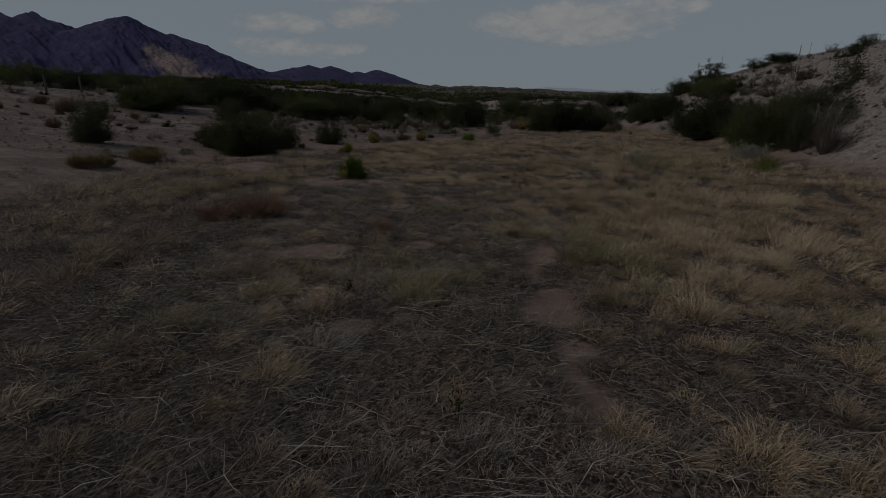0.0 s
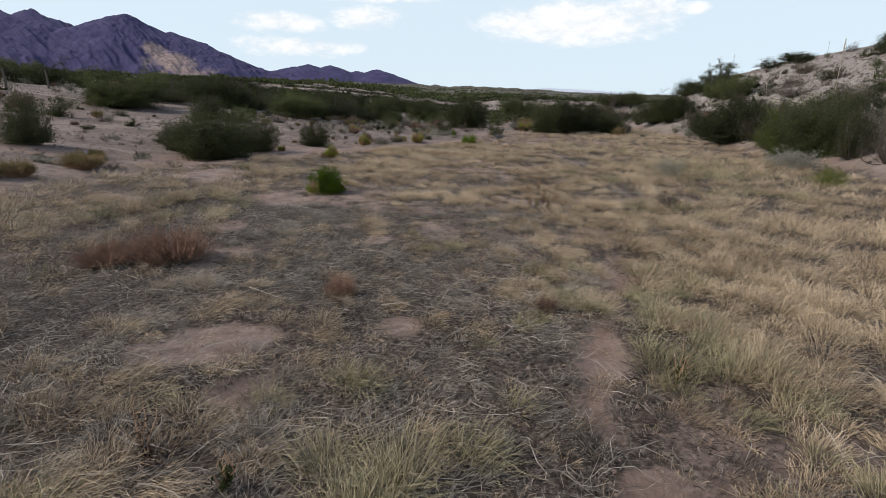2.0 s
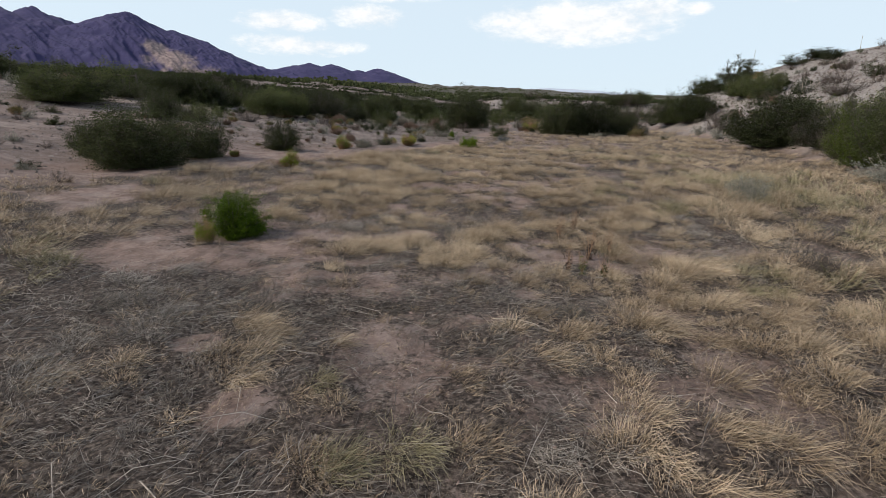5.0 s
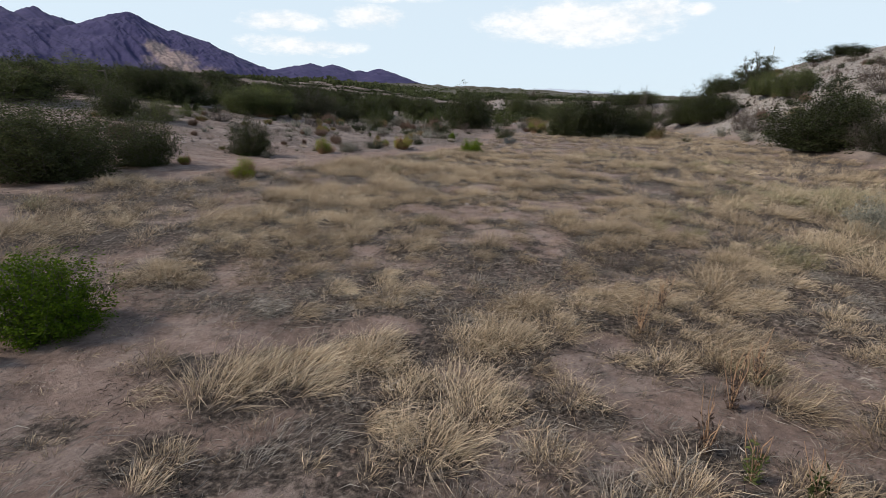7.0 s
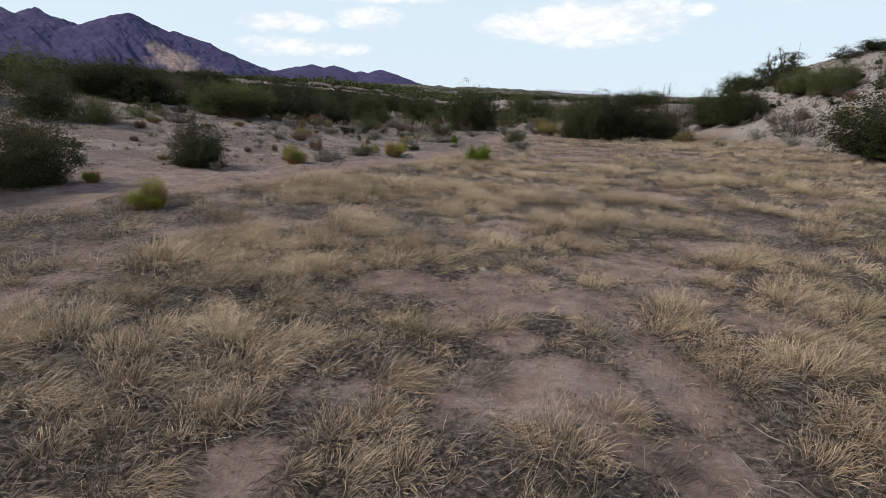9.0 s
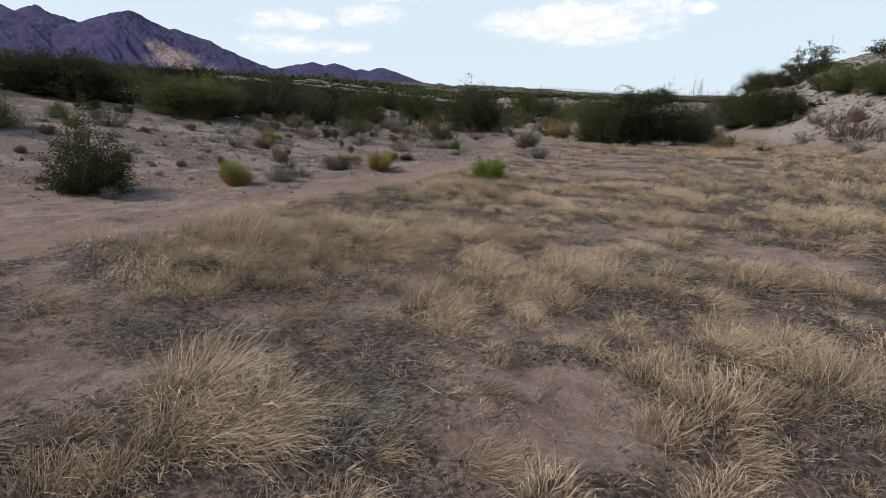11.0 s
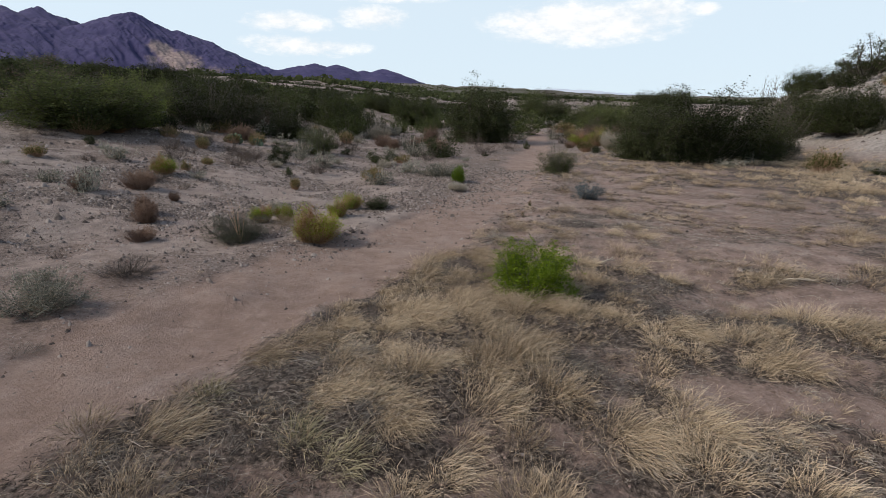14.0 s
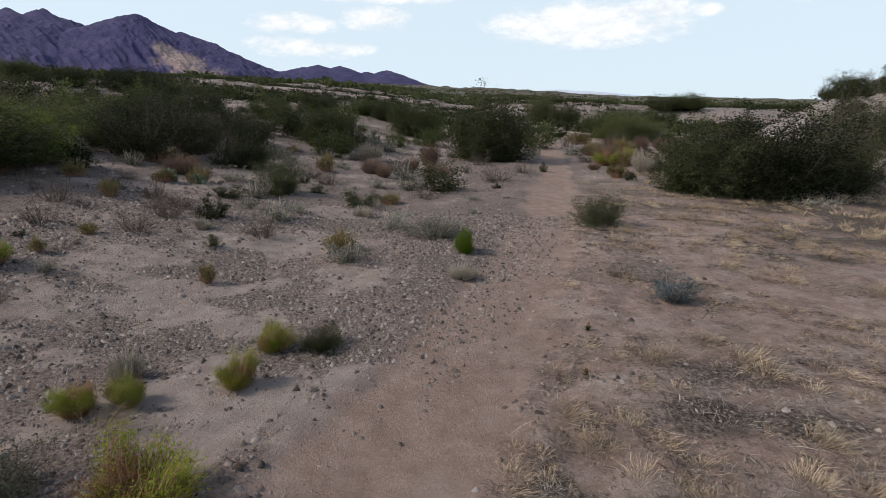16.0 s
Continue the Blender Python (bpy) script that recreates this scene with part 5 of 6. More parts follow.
def scatter_small():
    r = random.Random(9)
    placed = []
    for count, x0, x1, y0, y1, h0, h1 in ((90, -13, -0.5, 40.5, 58, 0.25, 0.7), (60, -14, -4.5, 29, 42, 0.12, 0.35), (46, -1, 19, 47, 76, 0.4, 1.2), (60, -24, -8.2, 15, 34, 0.15, 0.5), (150, -44, -10, 24, 60, 0.3, 1.0), (55, 23, 42, 40, 76, 0.4, 1.0), (60, 13.5, 30, 20, 52, 0.3, 1.1)):
        done = tries = 0
        while done < count and tries < 3000:
            tries += 1
            x, y = r.uniform(x0, x1), r.uniform(y0, y1)
            if near_line(np.array(x), np.array(y), TRAIL) < 1.1 or any((x - a) ** 2 + (y - b) ** 2 < 0.5 for a, b in KEEP + placed):
                continue
            if (x > 20 or y < 46 and x > 10) and hill_side(x, y) < 0.5 or -1 < x < 20 and y > 46 and hill_side(x, y) > -2:
                continue
            placed.append((x, y))
            done += 1
            kind = r.choices(["grey", "brown", "yellow", "creo", "rust"], [26, 34, 9, 21, 10])[0]
            h = r.uniform(h0, h1)
            plant(kind if kind == "rust" else "creo_low" if kind == "creo" and abs(x) > 13 else kind + "_far", x, y, h * r.uniform(1.2, 1.9), h)


KEEP = [(o.location.x, o.location.y) for o in scene.objects if o.parent is None and "category" in o and o["category"] in ("bush", "tree")]
scatter_scrub()
scatter_small()


def far_scrub(n, near, far, k, leaf, spread):
    """Bushes on the plain up to the horizon, too many to count, as one mesh of leafy clumps."""
    d = near * (far / near) ** rng.uniform(0, 1, n)
    az = np.radians(rng.uniform(-52, 42, n))
    x, y = d * np.sin(az), d * np.cos(az)
    ok = ((hill_side(x, y) < 6) | (d > 300)) & (lump(x, y, 9 + 0.03 * d.mean(), 91) > -0.45)
    x, y, d = x[ok], y[ok], d[ok]
    n = len(x)
    size = rng.uniform(0.6, 1.3, n) * spread
    off = rng.normal(size=(n, k, 3)) * np.array([0.7, 0.7, 0.36])
    off[:, :, 2] = np.abs(off[:, :, 2]) + 0.05
    at = np.stack([x, y, height(x, y)], 1)[:, None] + off * size[:, None, None]
    lv, lt = leaves(at.reshape(-1, 3), np.repeat(size * leaf, k) * rng.uniform(0.6, 1.3, n * k), 0.7)
    tagged(new("far_scrub", raw_mesh("far_scrub", lv, lt, M_CREO)), "dark green scrub covering the distant plain", "scrub", kind="stuff")


far_scrub(2600, 95, 260, 54, 0.16, 1.0)
far_scrub(9000, 230, 2200, 10, 0.5, 1.7)


# ---------- grass ----------
def tufts(name, density, area, mat, label, per, size, keep, width=0.0032, droop=(0.2, 1.5), splay=0.55, lean=0.5, wide=0.45):
    """Bunch grass over an area (x0, x1, y0, y1), so many tufts to the square metre where keep(x, y) is 1."""
    n = int(density * (area[1] - area[0]) * (area[3] - area[2]))
    x, y = rng.uniform(area[0], area[1], n), rng.uniform(area[2], area[3], n)
    w = keep(x, y)
    ok = rng.uniform(0, 1, n) < w
    x, y, w = x[ok], y[ok], w[ok]
    n = len(x)
    tone = np.clip(0.5 + 0.4 * lump(x, y, 1.3, 51) + rng.normal(size=n) * 0.2, 0, 1)
    high = size * rng.uniform(0.45, 1.2, n) * (0.6 + 0.55 * w) * (1 + 0.35 * lump(x, y, 1.6, 52))
    i = np.repeat(np.arange(n), per)
    m = n * per
    az = rng.uniform(0, 2 * np.pi, m)
    r = np.sqrt(rng.uniform(0, 1, m)) * (high * rng.uniform(0.4, 1.2, n) * wide)[i]
    root = np.stack([x[i] + r * np.cos(az), y[i] + r * np.sin(az), np.zeros(m)], 1)
    root[:, 2] = surface(root[:, 0], root[:, 1]) - 0.015
    force = lean * rng.uniform(0.1, 1.9, n)
    turn = rng.normal(0.25, 0.5, n) + 1.0 * lump(x, y, 2.3, 53)
    sp = splay * rng.uniform(0.1, 1.2, m)
    way = np.stack([sp * np.cos(az) + (force * np.cos(turn))[i], sp * np.sin(az) + (force * np.sin(turn))[i], rng.uniform(0.5, 1.0, m)], 1)
    way /= np.linalg.norm(way, axis=1, keepdims=True)
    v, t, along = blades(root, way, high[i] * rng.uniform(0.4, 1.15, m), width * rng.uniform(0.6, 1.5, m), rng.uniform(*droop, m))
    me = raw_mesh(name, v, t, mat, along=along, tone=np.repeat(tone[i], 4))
    return tagged(new(name, me), label, "grass", kind="stuff")


def clumps(cell, area, mat, label, per, keep, wide=(0.09, 0.22), high=(0.16, 0.36), width=0.0028, name="straw_grass", thatch=True, press=0.75):
    """Separate mop-shaped clumps of bunch grass, about one to a cell where keep(x, y) is 1, with dead thatch at their
    feet, coloured dark for shade.
    """
    gx, gy = np.meshgrid(np.arange(area[0], area[1], cell), np.arange(area[2], area[3], cell))
    x = gx.ravel() + rng.uniform(-0.45, 0.45, gx.size) * cell
    y = gy.ravel() + rng.uniform(-0.45, 0.45, gx.size) * cell
    w = keep(x, y)
    ok = rng.uniform(0, 1, len(x)) < w * 1.15
    x, y, w = x[ok], y[ok], w[ok]
    n = len(x)
    size = rng.uniform(0, 1, n) ** 1.3 * (0.45 + 0.7 * w)
    r0 = wide[0] + (wide[1] - wide[0]) * size
    h0 = (high[0] + (high[1] - high[0]) * size) * rng.uniform(0.8, 1.2, n)
    tone = np.clip(0.42 + 0.3 * lump(x, y, 1.3, 51) + 0.3 * (w - 0.4) + rng.normal(size=n) * 0.2, 0, 1)
    force = press * rng.uniform(0.0, 1.4, n) ** 1.3
    turn = rng.normal(0.15, 0.4, n) + 0.7 * lump(x, y, 2.3, 53)
    i = np.repeat(np.arange(n), np.maximum(8, (per * (0.35 + 0.9 * size)).astype(int)))
    m = len(i)
    az = rng.uniform(0, 2 * np.pi, m)
    o = np.sqrt(rng.uniform(0, 1, m))
    root = np.stack([x[i] + 0.7 * r0[i] * o * np.cos(az), y[i] + 0.7 * r0[i] * o * np.sin(az), np.zeros(m)], 1)
    root[:, 2] = surface(root[:, 0], root[:, 1]) - 0.01
    out = o * rng.uniform(0.2, 1.2, m)
    way = np.stack([out * np.cos(az) + (force * np.cos(turn))[i] + rng.normal(size=m) * 0.26, out * np.sin(az) + (force * np.sin(turn))[i] + rng.normal(size=m) * 0.26, rng.uniform(0.6, 1.15, m)], 1)
    way /= np.linalg.norm(way, axis=1, keepdims=True)
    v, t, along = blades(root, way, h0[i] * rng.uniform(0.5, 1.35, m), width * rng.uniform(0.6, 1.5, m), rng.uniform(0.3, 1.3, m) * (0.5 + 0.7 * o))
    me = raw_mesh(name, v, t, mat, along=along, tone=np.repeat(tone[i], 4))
    tagged(new(name, me), label, "grass", kind="stuff")
    if not thatch:
        return
    # short dead blades that carry the tufts' foot shade in their colour
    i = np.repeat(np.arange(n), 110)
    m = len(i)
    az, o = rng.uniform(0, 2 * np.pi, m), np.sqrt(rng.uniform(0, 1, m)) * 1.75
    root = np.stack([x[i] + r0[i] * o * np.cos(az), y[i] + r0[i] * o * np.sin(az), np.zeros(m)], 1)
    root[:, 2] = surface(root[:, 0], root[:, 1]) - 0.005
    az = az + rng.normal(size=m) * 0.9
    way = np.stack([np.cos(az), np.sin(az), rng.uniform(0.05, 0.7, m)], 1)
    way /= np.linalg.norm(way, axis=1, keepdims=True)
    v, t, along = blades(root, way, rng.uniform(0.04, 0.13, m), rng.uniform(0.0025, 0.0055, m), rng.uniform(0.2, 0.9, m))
    me = raw_mesh("old_thatch", v, t, M_THATCH_SHADE, along=along, tone=np.repeat(rng.uniform(0, 1, n)[i], 4))
    tagged(new("old_thatch", me), "dead thatch at the foot of the tufts, darkened for shade", "grass", kind="stuff")


def outside(box, keep):
    return lambda x, y: keep(x, y) * ((x < box[0]) | (x > box[1]) | (y < box[2]) | (y > box[3]))


def straw(x, y):
    return cover(x, y) ** 1.2 * (1 - 0.6 * matted(x, y))


def greenish(x, y):
    g = 0.5 * cover(x, y) * sstep(0.35, 0.8, lump(x, y, 2.1, 61)) * sstep(34, 30, y)
    g = g + 1.1 * patches(x, y, FRESH) + 0.8 * spot(x, y, 2.1, 6.4, 0.5, 1.2) + 0.9 * spot(x, y, 8.5, 20, 2.0, 3.0)
    return np.clip(g, 0, 1) * grassland(x, y)


NEAR, MIDDLE, WIDE = (-2.8, 4.4, 1.4, 36), (-6.5, 9, 1.6, 47), (-12, 26, 2.5, 68)
STRAW, DEAD, GREEN = "dry straw-yellow bunch grass leaning in the wind", "matted grey dead grass and stubble", "greenish bunch grass among the straw"
SHORT = "short dry tufts of straw-coloured grass"
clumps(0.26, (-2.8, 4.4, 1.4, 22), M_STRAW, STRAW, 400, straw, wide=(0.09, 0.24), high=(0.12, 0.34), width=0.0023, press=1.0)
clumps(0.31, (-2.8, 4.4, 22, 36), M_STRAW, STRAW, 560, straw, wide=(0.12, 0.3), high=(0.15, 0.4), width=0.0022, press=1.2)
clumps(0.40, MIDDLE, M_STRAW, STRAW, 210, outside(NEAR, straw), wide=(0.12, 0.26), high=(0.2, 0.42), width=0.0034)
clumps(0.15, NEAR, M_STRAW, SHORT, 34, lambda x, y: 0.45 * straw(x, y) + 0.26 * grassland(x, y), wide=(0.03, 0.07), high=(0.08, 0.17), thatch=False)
clumps(0.3, (-6.5, 9, 26, 50), M_STRAW, SHORT, 90, lambda x, y: 0.5 * sstep(-0.2, 0.4, lump(x, y, 1.1, 63)) * (1 - on_trail(x, y)) * sstep(-1.5, 0.5, x - np.interp(y, [26, 36, 46], [-3, 1, 3])), wide=(0.05, 0.13), high=(0.09, 0.24), width=0.0028)
tufts("straw_grass", 10, WIDE, M_STRAW, STRAW, 44, 0.40, outside(MIDDLE, straw), width=0.0065)
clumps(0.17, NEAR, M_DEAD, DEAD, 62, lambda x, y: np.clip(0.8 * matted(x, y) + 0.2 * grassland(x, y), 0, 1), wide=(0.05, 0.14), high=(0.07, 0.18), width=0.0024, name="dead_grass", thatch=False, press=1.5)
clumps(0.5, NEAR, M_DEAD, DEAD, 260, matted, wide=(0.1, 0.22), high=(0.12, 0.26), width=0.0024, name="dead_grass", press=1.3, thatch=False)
tufts("dead_grass", 24, MIDDLE, M_DEAD, DEAD, 14, 0.22, outside(NEAR, matted), droop=(0.5, 1.3), splay=1.0, width=0.006, wide=0.8)
tufts("dead_grass", 5, WIDE, M_DEAD, DEAD, 12, 0.22, outside(MIDDLE, matted), droop=(0.5, 1.3), splay=1.0, width=0.009, wide=0.8)
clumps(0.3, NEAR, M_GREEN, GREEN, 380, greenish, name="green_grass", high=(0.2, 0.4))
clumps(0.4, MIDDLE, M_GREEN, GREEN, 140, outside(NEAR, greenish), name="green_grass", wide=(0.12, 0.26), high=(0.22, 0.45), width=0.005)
tufts("green_grass", 6, WIDE, M_GREEN, GREEN, 16, 0.45, outside(MIDDLE, greenish), width=0.014, lean=0.3)
tufts("sparse_stubble", 7, (-7, 8, 26, 50), M_DEAD, "short dry stubble scattered on gravel", 16, 0.10, lambda x, y: 0.6 * sstep(-0.1, 0.6, lump(x, y, 0.8, 62)) * (1 - on_trail(x, y)) * (1 - 0.6 * sstep(0, -2, x)), splay=0.9, width=0.005)


tufts("sparse_stubble", 24, (-3.5, 8, 2, 42), M_DEAD, "short dead stubble scattered on bare soil", 15, 0.11, lambda x, y: 0.75 * np.clip(1 - 1.4 * cover(x, y), 0, 1) * sstep(-0.5, 0.4, lump(x, y, 0.5, 64)) * (1 - on_trail(x, y)) * sstep(-0.4, 0.3, x - np.interp(y, [26, 36, 46], [-3, 1, 3])), splay=1.0, width=0.0035, wide=0.7)


def litter():
    """Broken stalks and straw lying on the soil."""
    n = 170000
    x, y = rng.uniform(-4.5, 5.5, n), rng.uniform(1.4, 41, n)
    x = np.where((y > 31) & (x < 1), x + 8.5, x)
    w = np.clip(0.35 * cover(x, y) + 0.9 * matted(x, y) + 0.16 * grassland(x, y) + 0.03, 0, 1) * (1 - 0.85 * on_trail(x, y))
    ok = rng.uniform(0, 1, n) < w * np.where(y < 12, 1.0, 0.75)
    x, y = x[ok], y[ok]
    n = len(x)
    az = rng.normal(0.3, 0.8, n) + 1.6 * lump(x, y, 1.2, 71)
    lift = rng.uniform(0.0, 0.07, n) * matted(x, y)
    root = np.stack([x, y, surface(x, y) + 0.004 + lift], 1)
    way = np.stack([np.cos(az), np.sin(az), rng.normal(0.0, 0.12, n)], 1)
    long = rng.uniform(0.04, 0.22, n) * rng.uniform(0.5, 1.3, n) * np.where(rng.uniform(0, 1, n) < 0.08, 2.2, 1.0) * np.where(y < 10, 1.3, 1.0)
    v, t, along = blades(root, way, long, rng.uniform(0.0025, 0.0055, n), rng.uniform(-0.05, 0.1, n))
    tone = np.clip(0.5 + rng.normal(size=n) * 0.3, 0, 1)
    me = raw_mesh("plant_litter", v, t, M_DEAD, along=np.maximum(along, 0.35), tone=np.repeat(tone, 4))
    tagged(new("plant_litter", me), "broken grey straw and stalks lying on soil", "litter", kind="stuff")


litter()


def long_straws():
    """Long pale stalks lying criss-cross on the matted grass."""
    n = 8000
    x, y = rng.uniform(-4, 5.5, n), 2.0 + 10 * rng.uniform(0, 1, n) ** 1.4
    y = np.where(rng.uniform(0, 1, n) < 0.14, rng.uniform(32.5, 40, n), y)
    ok = rng.uniform(0, 1, n) < matted(x, y) ** 1.5 * np.where(y < 6, 1, 0.6) * sstep(3.2, 2.0, x) + 0.5 * matted(x, y) * (y > 30)
    x, y = x[ok], y[ok]
    n = len(x)
    az = rng.normal(0.1, 0.75, n) + 1.2 * lump(x, y, 1.5, 72)
    root = np.stack([x, y, surface(x, y) + rng.uniform(0.01, 0.1, n)], 1)
    way = np.stack([np.cos(az), np.sin(az), rng.normal(0.02, 0.1, n)], 1)
    v, t, along = blades(root, way, rng.uniform(0.2, 0.65, n), rng.uniform(0.002, 0.0046, n), rng.uniform(-0.05, 0.12, n))
    me = raw_mesh("fallen_straw", v, t, M_DEAD, along=np.maximum(along, 0.8), tone=np.repeat(rng.uniform(0.6, 1, n), 4))
    tagged(new("fallen_straw", me), "long bleached straws lying criss-cross on dead grass", "litter", kind="stuff")


long_straws()


# ---------- stones ----------
def pebble_shape(n):
    """n rough stones of unit size: octahedra with cut corners, each pulled about at random (vertices, triangles)."""
    base = np.array([(1, 0, 0), (0.5, 0.8, 0), (-0.5, 0.85, 0.05), (-1, 0.05, 0), (-0.45, -0.8, 0), (0.55, -0.75, 0.05), (0.3, 0.1, 0.62), (-0.35, -0.05, 0.55)], float)
    tri = np.array([(0, 1, 6), (1, 2, 6), (2, 7, 6), (2, 3, 7), (3, 4, 7), (4, 5, 7), (5, 6, 7), (5, 0, 6)])
    v = base[None] * rng.uniform(0.5, 1.4, (n, 8, 3)) * rng.uniform(0.6, 1.25, (n, 1, 3))
    v[:, :6, 2] -= 0.22
    return v, tri


def scatter_stones(name, n, area, keep, small, large, label, mat=None):
    x, y = rng.uniform(area[0], area[1], n), rng.uniform(area[2], area[3], n)
    ok = rng.uniform(0, 1, n) < keep(x, y)
    x, y = x[ok], y[ok]
    n = len(x)
    v, tri = pebble_shape(n)
    s = small * (large / small) ** (rng.uniform(0, 1, n) ** 1.9)
    a = rng.uniform(0, 2 * np.pi, n)
    v = v * s[:, None, None] * np.array([1, 0.8, 1.0])
    c, d = np.cos(a)[:, None], np.sin(a)[:, None]
    p = np.stack([v[:, :, 0] * c - v[:, :, 1] * d + x[:, None], v[:, :, 0] * d + v[:, :, 1] * c + y[:, None], v[:, :, 2] + surface(x, y)[:, None]], -1)
    t = (tri[None] + np.arange(n)[:, None, None] * 8).reshape(-1, 3)
    tagged(new(name, raw_mesh(name, p.reshape(-1, 3), t, mat or M_STONE)), label, "stones", kind="stuff")


def gravel_keep(x, y):
    side = x - np.interp(y, [28, 33, 36, 41, 46, 60], [-3.5, -1.5, 0.3, 2.4, 4, 7])
    side = side + 0.5 * lump(x, y, 0.7, 82)
    return np.clip(0.1 + 0.9 * sstep(0.5, -0.7, side), 0, 1) * (1 - 0.5 * on_trail(x, y) * sstep(42, 36, y)) * np.clip(1.08 - 1.1 * silted(x, y), 0.1, 1) * (0.12 * sstep(26, 31, y) + 0.88 * sstep(32.2, 35.6, y))


scatter_stones("gravel", 100000, (-7.5, 5, 28.5, 46), gravel_keep, 0.011, 0.058, "pale grey and pinkish gravel on the trail")
scatter_stones("gravel", 16000, (-16, 9, 42, 62), lambda x, y: 0.8 * (1 - 0.6 * silted(x, y)) * sstep(0.5, 2.0, near_line(x, y, TRAIL)) * (hill_side(x, y) < -8), 0.02, 0.07, "coarse grey gravel between the bushes")
scatter_stones("pebbles", 5000, (-5, 6, 2, 34), lambda x, y: 0.5 * (1 - grassland(x, y)) + 0.35 * (1 - cover(x, y)), 0.008, 0.03, "small pale pebbles on bare soil")
scatter_stones("soil_clods", 34000, (-6, 7, 2, 46), lambda x, y: np.clip(0.75 - 0.6 * cover(x, y), 0, 1) * (1 - 0.35 * on_trail(x, y)), 0.006, 0.028, "dark crumbs and clods of dry soil", M_CLOD)
scatter_stones("rubble", 30000, (11, 50, 14, 92), lambda x, y: sstep(0.8, 4, hill_side(x, y)) * sstep(26, 18, hill_side(x, y)), 0.05, 0.22, "pale grey limestone rubble on the hillside")
scatter_stones("slope_stones", 16000, (-28, -2, 16, 60), lambda x, y: 0.8 * sstep(-0.5, 3, left_side(x, y)), 0.025, 0.11, "scattered grey stones on the slope")


def stone(x, y, size, label):
    v, tri = pebble_shape(1)
    me = raw_mesh("stone", v[0] * size * np.array([1, 0.8, 0.75]), tri, M_STONE)
    ob = tagged(new("stone", me), label, "stone", group="loose stones")
    ob.matrix_world = pose(x, y, ground_at(x, y) + 0.002, 0, 0, rng.uniform(0, 360))


for x, y in [(0.85, 20.32), (1.5, 21.32), (3.25, 21.51), (0.39, 18.66), (3.59, 21.37), (-3.91, 29.69), (-1.72, 32.1), (4.7, 34.71)]:
    stone(x, y, 0.06, "pale angular stone lying on bare soil")
for x, y in [(0.15, 35.72), (0.34, 36.44), (3.24, 37.12), (1.39, 36.12), (0.91, 39.2), (-0.19, 35.79), (0.84, 37.71), (1.09, 36.27), (1.48, 40.74), (0.12, 35.1)]:
    stone(x, y, 0.045, "pale angular stone beside the worn trail")


# ---------- fallen stalks ----------
def stalk(x0, y0, x1, y1, thick=0.0042):
    """A bleached fallen stalk with a few side twigs, lying from one point to another."""
    a, b = np.array([x0, y0]), np.array([x1, y1])
    long = np.linalg.norm(b - a)
    side = np.array([-(b - a)[1], (b - a)[0]]) / long
    k = np.linspace(0, 1, 7)
    bend = 0.05 * long * np.sin(np.pi * k + rng.uniform(-0.6, 0.6)) * rng.choice([-1, 1])
    xy = a + (b - a) * k[:, None] + side * bend[:, None]
    z = surface(xy[:, 0], xy[:, 1]) + 0.035 + 0.03 * np.sin(np.pi * k)
    main = np.concatenate([xy, z[:, None]], 1)
    o = main[0].copy()
    thing = tagged(new("fallen_stalk"), "bleached fallen stalk lying across dead grass", "stalk", group="fallen stalks")
    thing.location = o
    v, t = tubes((main - o)[None], (thick * (1 - 0.6 * k))[None], 5)
    part("stem", raw_mesh("stem", v, t, M_PALE), thing)
    for i in (2, 3, 4):
        w = (b - a) / long * 0.7 + side * rng.choice([-1, 1]) * 0.7
        tip = main[i] + np.array([*(w * long * rng.uniform(0.15, 0.35)), 0.03])
        v, t = tubes((np.stack([main[i], (main[i] + tip) / 2 + [0, 0, 0.012], tip]) - o)[None], np.array([[0.5, 0.4, 0.2]]) * thick, 4)
        part("side_twig", raw_mesh("side_twig", v, t, M_PALE), thing)


for x0, y0, x1, y1 in [(-2.44, 4.1, -1.33, 4.12), (-1.41, 5.15, -0.99, 4.88), (-0.47, 4.68, 0.06, 4.31), (-1.35, 3.97, -1.06, 3.72), (-3.78, 5.72, -3.17, 6.06), (-1.13, 4.28, -0.94, 3.84), (-0.25, 4.76, 0.26, 4.73), (1.22, 4.16, 1.48, 4.09), (-2.24, 4.41, -2.14, 4.64),
                       (3.45, 6.06, 3.59, 5.81), (-0.51, 7.63, -0.14, 7.52), (0.0, 7.66, 0.44, 8.59), (-1.05, 9.69, -0.47, 8.97), (-0.43, 8.36, -0.29, 8.89), (-1.89, 7.98, -1.34, 7.59), (0.79, 11.69, 1.21, 11.45), (1.47, 13.07, 1.94, 13.54), (-1.9, 3.4, -0.9, 3.75)]:
    stalk(x0, y0, x1, y1)
for x0, y0, x1, y1 in [(-2.15, 28.5, -1.93, 28.45), (4.6, 32.92, 4.95, 32.83), (2.6, 33.6, 2.85, 33.75)]:
    stalk(x0, y0, x1, y1, 0.012)


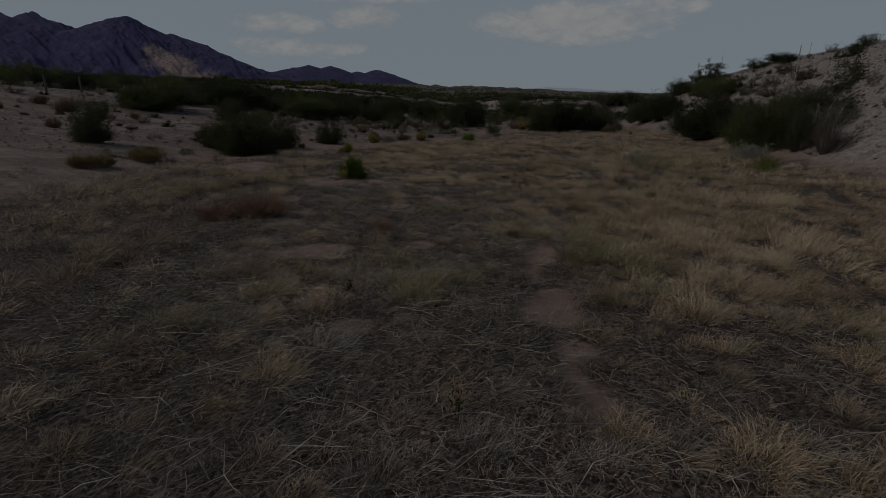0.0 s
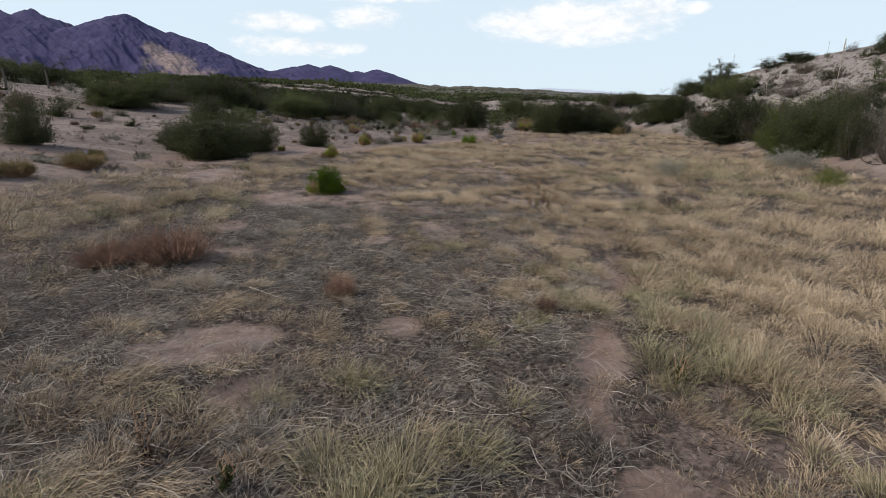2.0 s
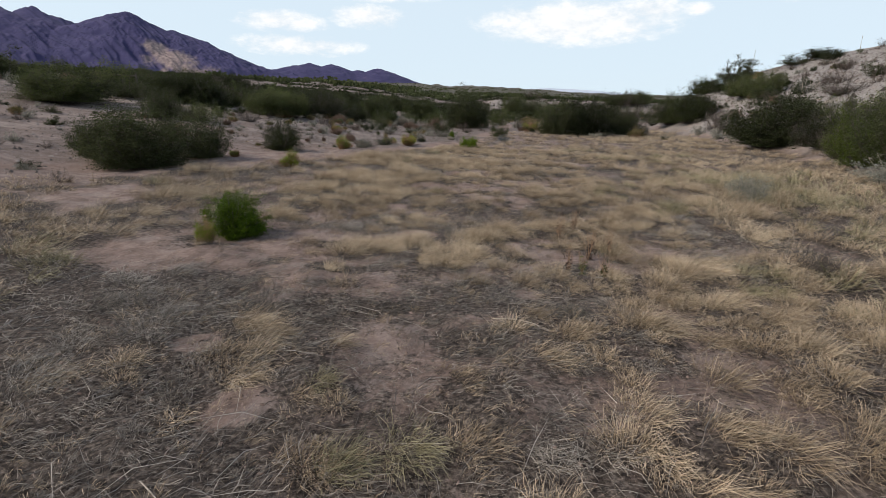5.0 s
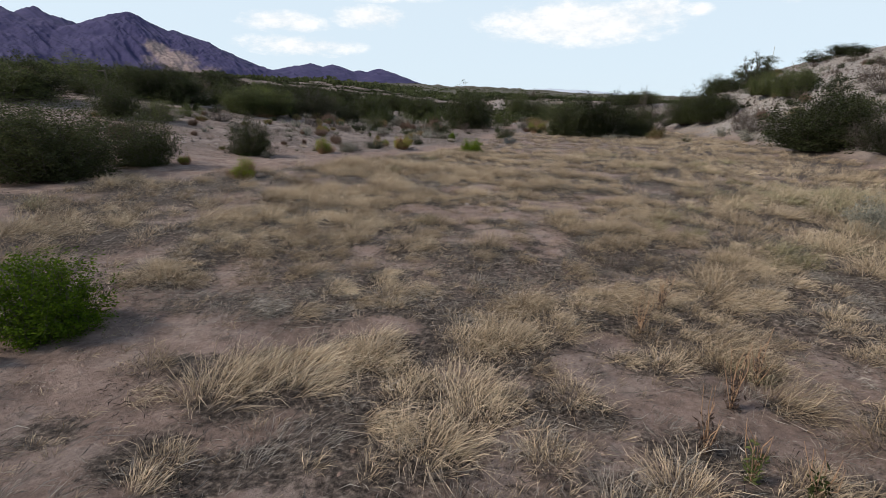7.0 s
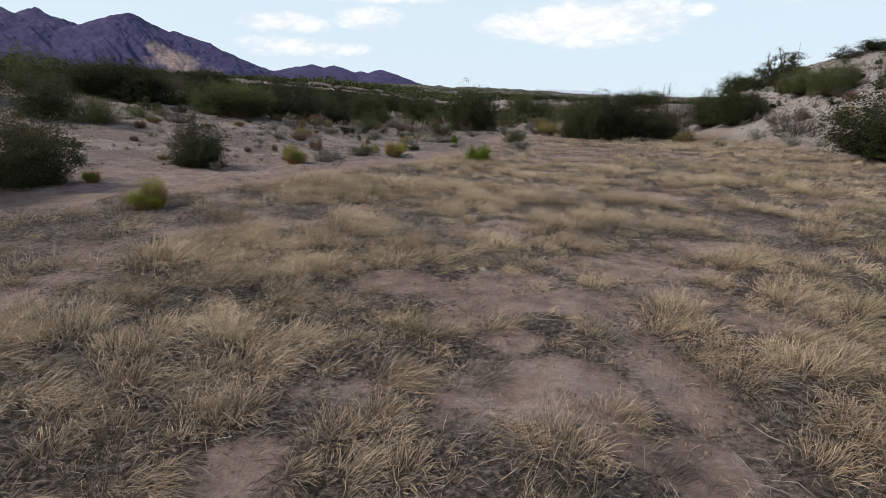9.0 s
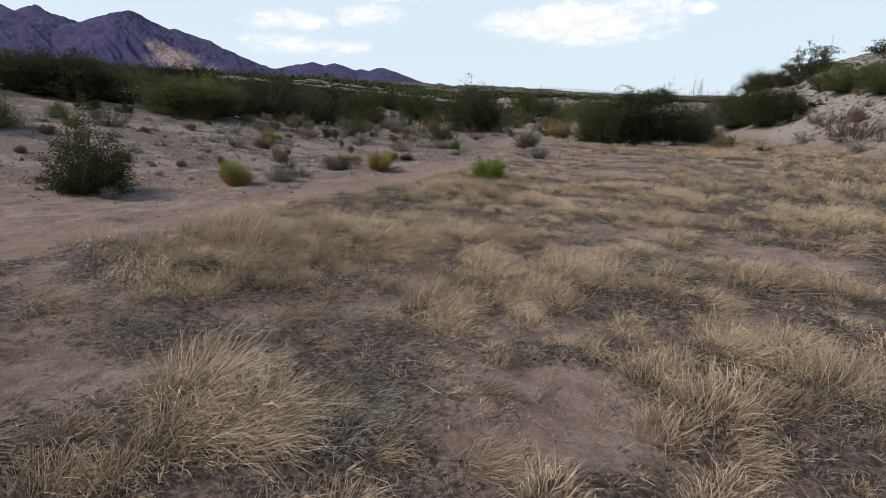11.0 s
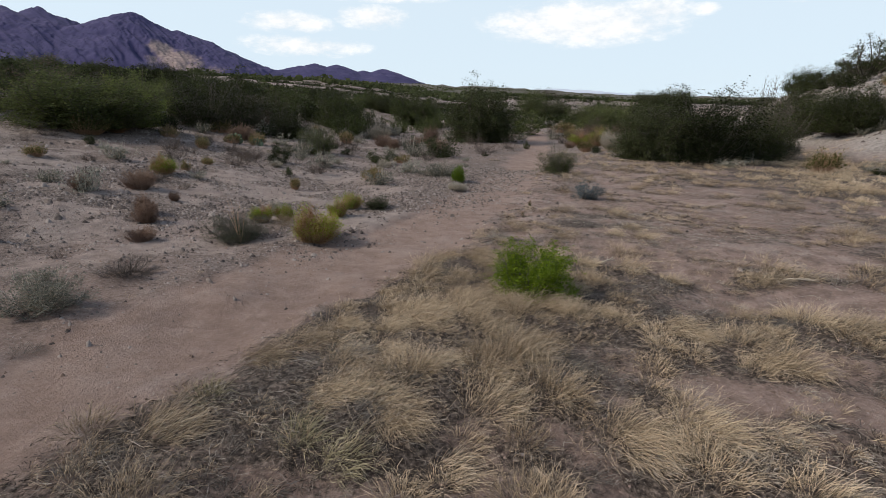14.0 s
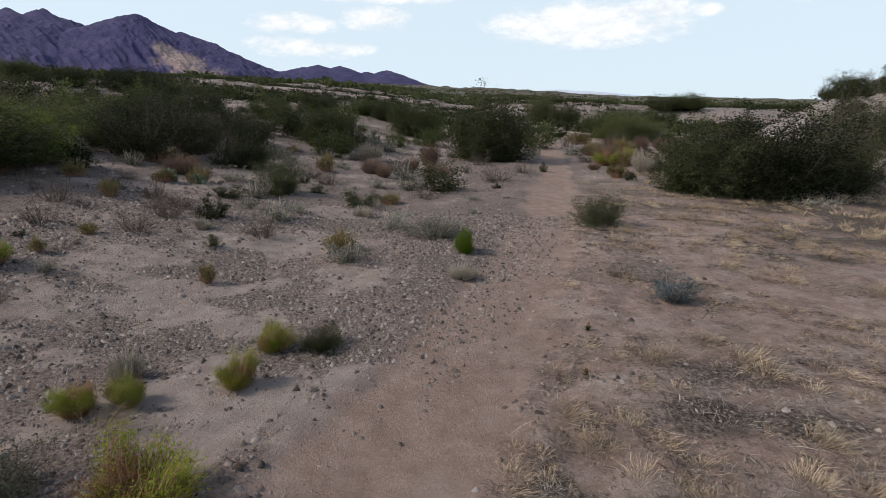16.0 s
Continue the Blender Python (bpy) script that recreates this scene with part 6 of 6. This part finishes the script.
# ---------- fence, cactus, tall stalks ----------
def fence_post(x, y, high, rail=0.0):
    """A weathered wooden post, with a cross rail where the wire is braced."""
    thing = tagged(new("fence_post"), "weathered wooden fence post standing among scrub", "fence post", group="fence posts")
    thing.location = (x, y, ground_at(x, y) - 0.1)
    k = np.linspace(0, 1, 5)
    path = np.stack([0.03 * np.sin(3 * k), 0.02 * np.sin(5 * k), k * (high + 0.1)], 1)
    v, t = tubes(path[None], np.array([[0.075, 0.07, 0.066, 0.062, 0.05]]), 7)
    part("post", raw_mesh("post", v, t, M_POST), thing)
    if rail:
        path = np.stack([k * rail, 0.2 * k, high * 0.82 + 0.02 * np.sin(4 * k)], 1)
        v, t = tubes(path[None], np.full((1, 5), 0.05), 6)
        part("rail", raw_mesh("rail", v, t, M_POST), thing)


fence_post(-23.9, 46.2, 1.3, 2.1)
fence_post(-21.8, 46.4, 1.25)
fence_post(-25.9, 38.4, 1.2)
fence_post(-25.6, 34.6, 1.2)
fence_post(-30.5, 58, 1.3)
fence_post(-33.0, 66, 1.3)


def prickly_pear(x, y, size):
    thing = tagged(new("prickly_pear"), "blue-green prickly pear cactus with broad flat pads", "cactus")
    thing.location = (x, y, ground_at(x, y) - 0.02)
    ang = np.linspace(0, 2 * np.pi, 14, endpoint=False)
    for px, pz, tilt, turn in ((-0.45, 0.22, -22, 15), (-0.12, 0.26, 8, -25), (0.2, 0.24, -6, 30), (0.5, 0.2, 24, 0), (-0.28, 0.6, 14, 40), (0.06, 0.64, -12, -10), (0.38, 0.56, 18, 20), (-0.6, 0.5, -30, -30)):
        r = np.stack([0.2 * np.cos(ang) * (1 - 0.18 * np.sin(ang)), np.zeros(14), 0.27 * np.sin(ang)], 1)
        v = np.concatenate([r * 0.86 + [0, 0.035, 0], r, r * 0.86 - [0, 0.035, 0], [[0, 0.05, 0], [0, -0.05, 0]]])
        t = []
        for i in range(14):
            j = (i + 1) % 14
            t += [(42, i, j), (i, 14 + i, 14 + j), (i, 14 + j, j), (14 + i, 28 + i, 28 + j), (14 + i, 28 + j, 14 + j), (43, 28 + j, 28 + i)]
        pad = part("pad", raw_mesh("pad", v, np.array(t), M_CACTUS), thing)
        pad.matrix_basis = pose(px, 0.1 * math.sin(px * 9), pz, 0, tilt, turn)
    thing.scale = (size, size, size)


prickly_pear(-7.2, 45.9, 0.4)
prickly_pear(-6.5, 46.1, 0.34)


def tall_stalk(x, y, high, rosette):
    """A dry flower stalk, rising from a rosette of stiff leaves."""
    thing = tagged(new("sotol"), "sotol plant with a tall dry flower stalk", "plant")
    thing.location = (x, y, ground_at(x, y) - 0.03)
    k = np.linspace(0, 1, 8)
    path = np.stack([0.006 * high * k ** 2, 0.004 * high * np.sin(3 * k), k * high], 1)
    v, t = tubes(path[None], (0.022 * (1 - 0.55 * k) + 0.012 * (k > 0.75))[None], 6)
    part("stalk", raw_mesh("stalk", v, t, M_PALE), thing)
    n = 140
    az, up = rng.uniform(0, 2 * np.pi, n), rng.uniform(0.15, 1.2, n)
    way = np.stack([np.cos(az), np.sin(az), up], 1)
    way /= np.linalg.norm(way, axis=1, keepdims=True)
    v, t, along = blades(np.tile([[0, 0, 0.12]], (n, 1)), way, rng.uniform(0.6, 1.0, n) * rosette, np.full(n, 0.022), rng.uniform(0, 0.5, n))
    part("rosette", raw_mesh("rosette", v, t, M_MESQ), thing, "spiky green leaf rosette")


tall_stalk(17.3, 26.8, 3.9, 0.8)
tall_stalk(36.6, 72.2, 3.3, 0.7)
tall_stalk(41.3, 62.2, 1.6, 0.5)


# dry reddish weed stems standing in the grass
def weed(x, y, high, mat_green):
    n = 8
    thing = tagged(new("dry_weed"), "upright dry reddish weed with a leafy green base", "weed", group="dry weeds")
    thing.location = (x, y, ground_at(x, y) - 0.01)
    az = rng.uniform(0, 2 * np.pi, n)
    sp = rng.uniform(0.05, 0.28, n)
    k = np.linspace(0, 1, 4)[None, :, None]
    tip = np.stack([sp * np.cos(az), sp * np.sin(az), rng.uniform(0.5, 1.0, n)], 1)[:, None] * high
    for way in tip * k + 0.02 * rng.normal(size=(n, 4, 3)) * k:
        v, t = tubes(way[None], np.array([[0.004, 0.0035, 0.003, 0.0015]]), 3)
        part("stalk", raw_mesh("stalk", v, t, M_RUSTY), thing)
    at = (tip[:, 0][rng.integers(0, n, 110)]) * rng.uniform(0.05, 0.75, 110)[:, None] ** 1.5 + rng.normal(size=(110, 3)) * 0.04 * high
    at[:, 2] = np.abs(at[:, 2])
    v, t = leaves(at, 0.02, 0.3)
    part("foliage", raw_mesh("foliage", v, t, mat_green), thing)


for x, y, h in [(2.2, 13.9, 0.5), (2.6, 14.3, 0.45), (1.85, 13.5, 0.4), (-1.55, 5.45, 0.35), (2.05, 15.0, 0.4), (2.35, 15.4, 0.4)]:
    weed(x, y, h, M_BROWN)
for x, y, h in [(-2.62, 34.55, 0.75), (-1.0, 5.15, 0.3), (1.95, 13.25, 0.35), (3.75, 27.1, 0.14), (1.75, 6.3, 0.35), (2.15, 13.1, 0.3), (0.1, 2.9, 0.3), (2.0, 36.9, 0.15), (2.3, 38.0, 0.15)]:
    weed(x, y, h, M_MESQ)
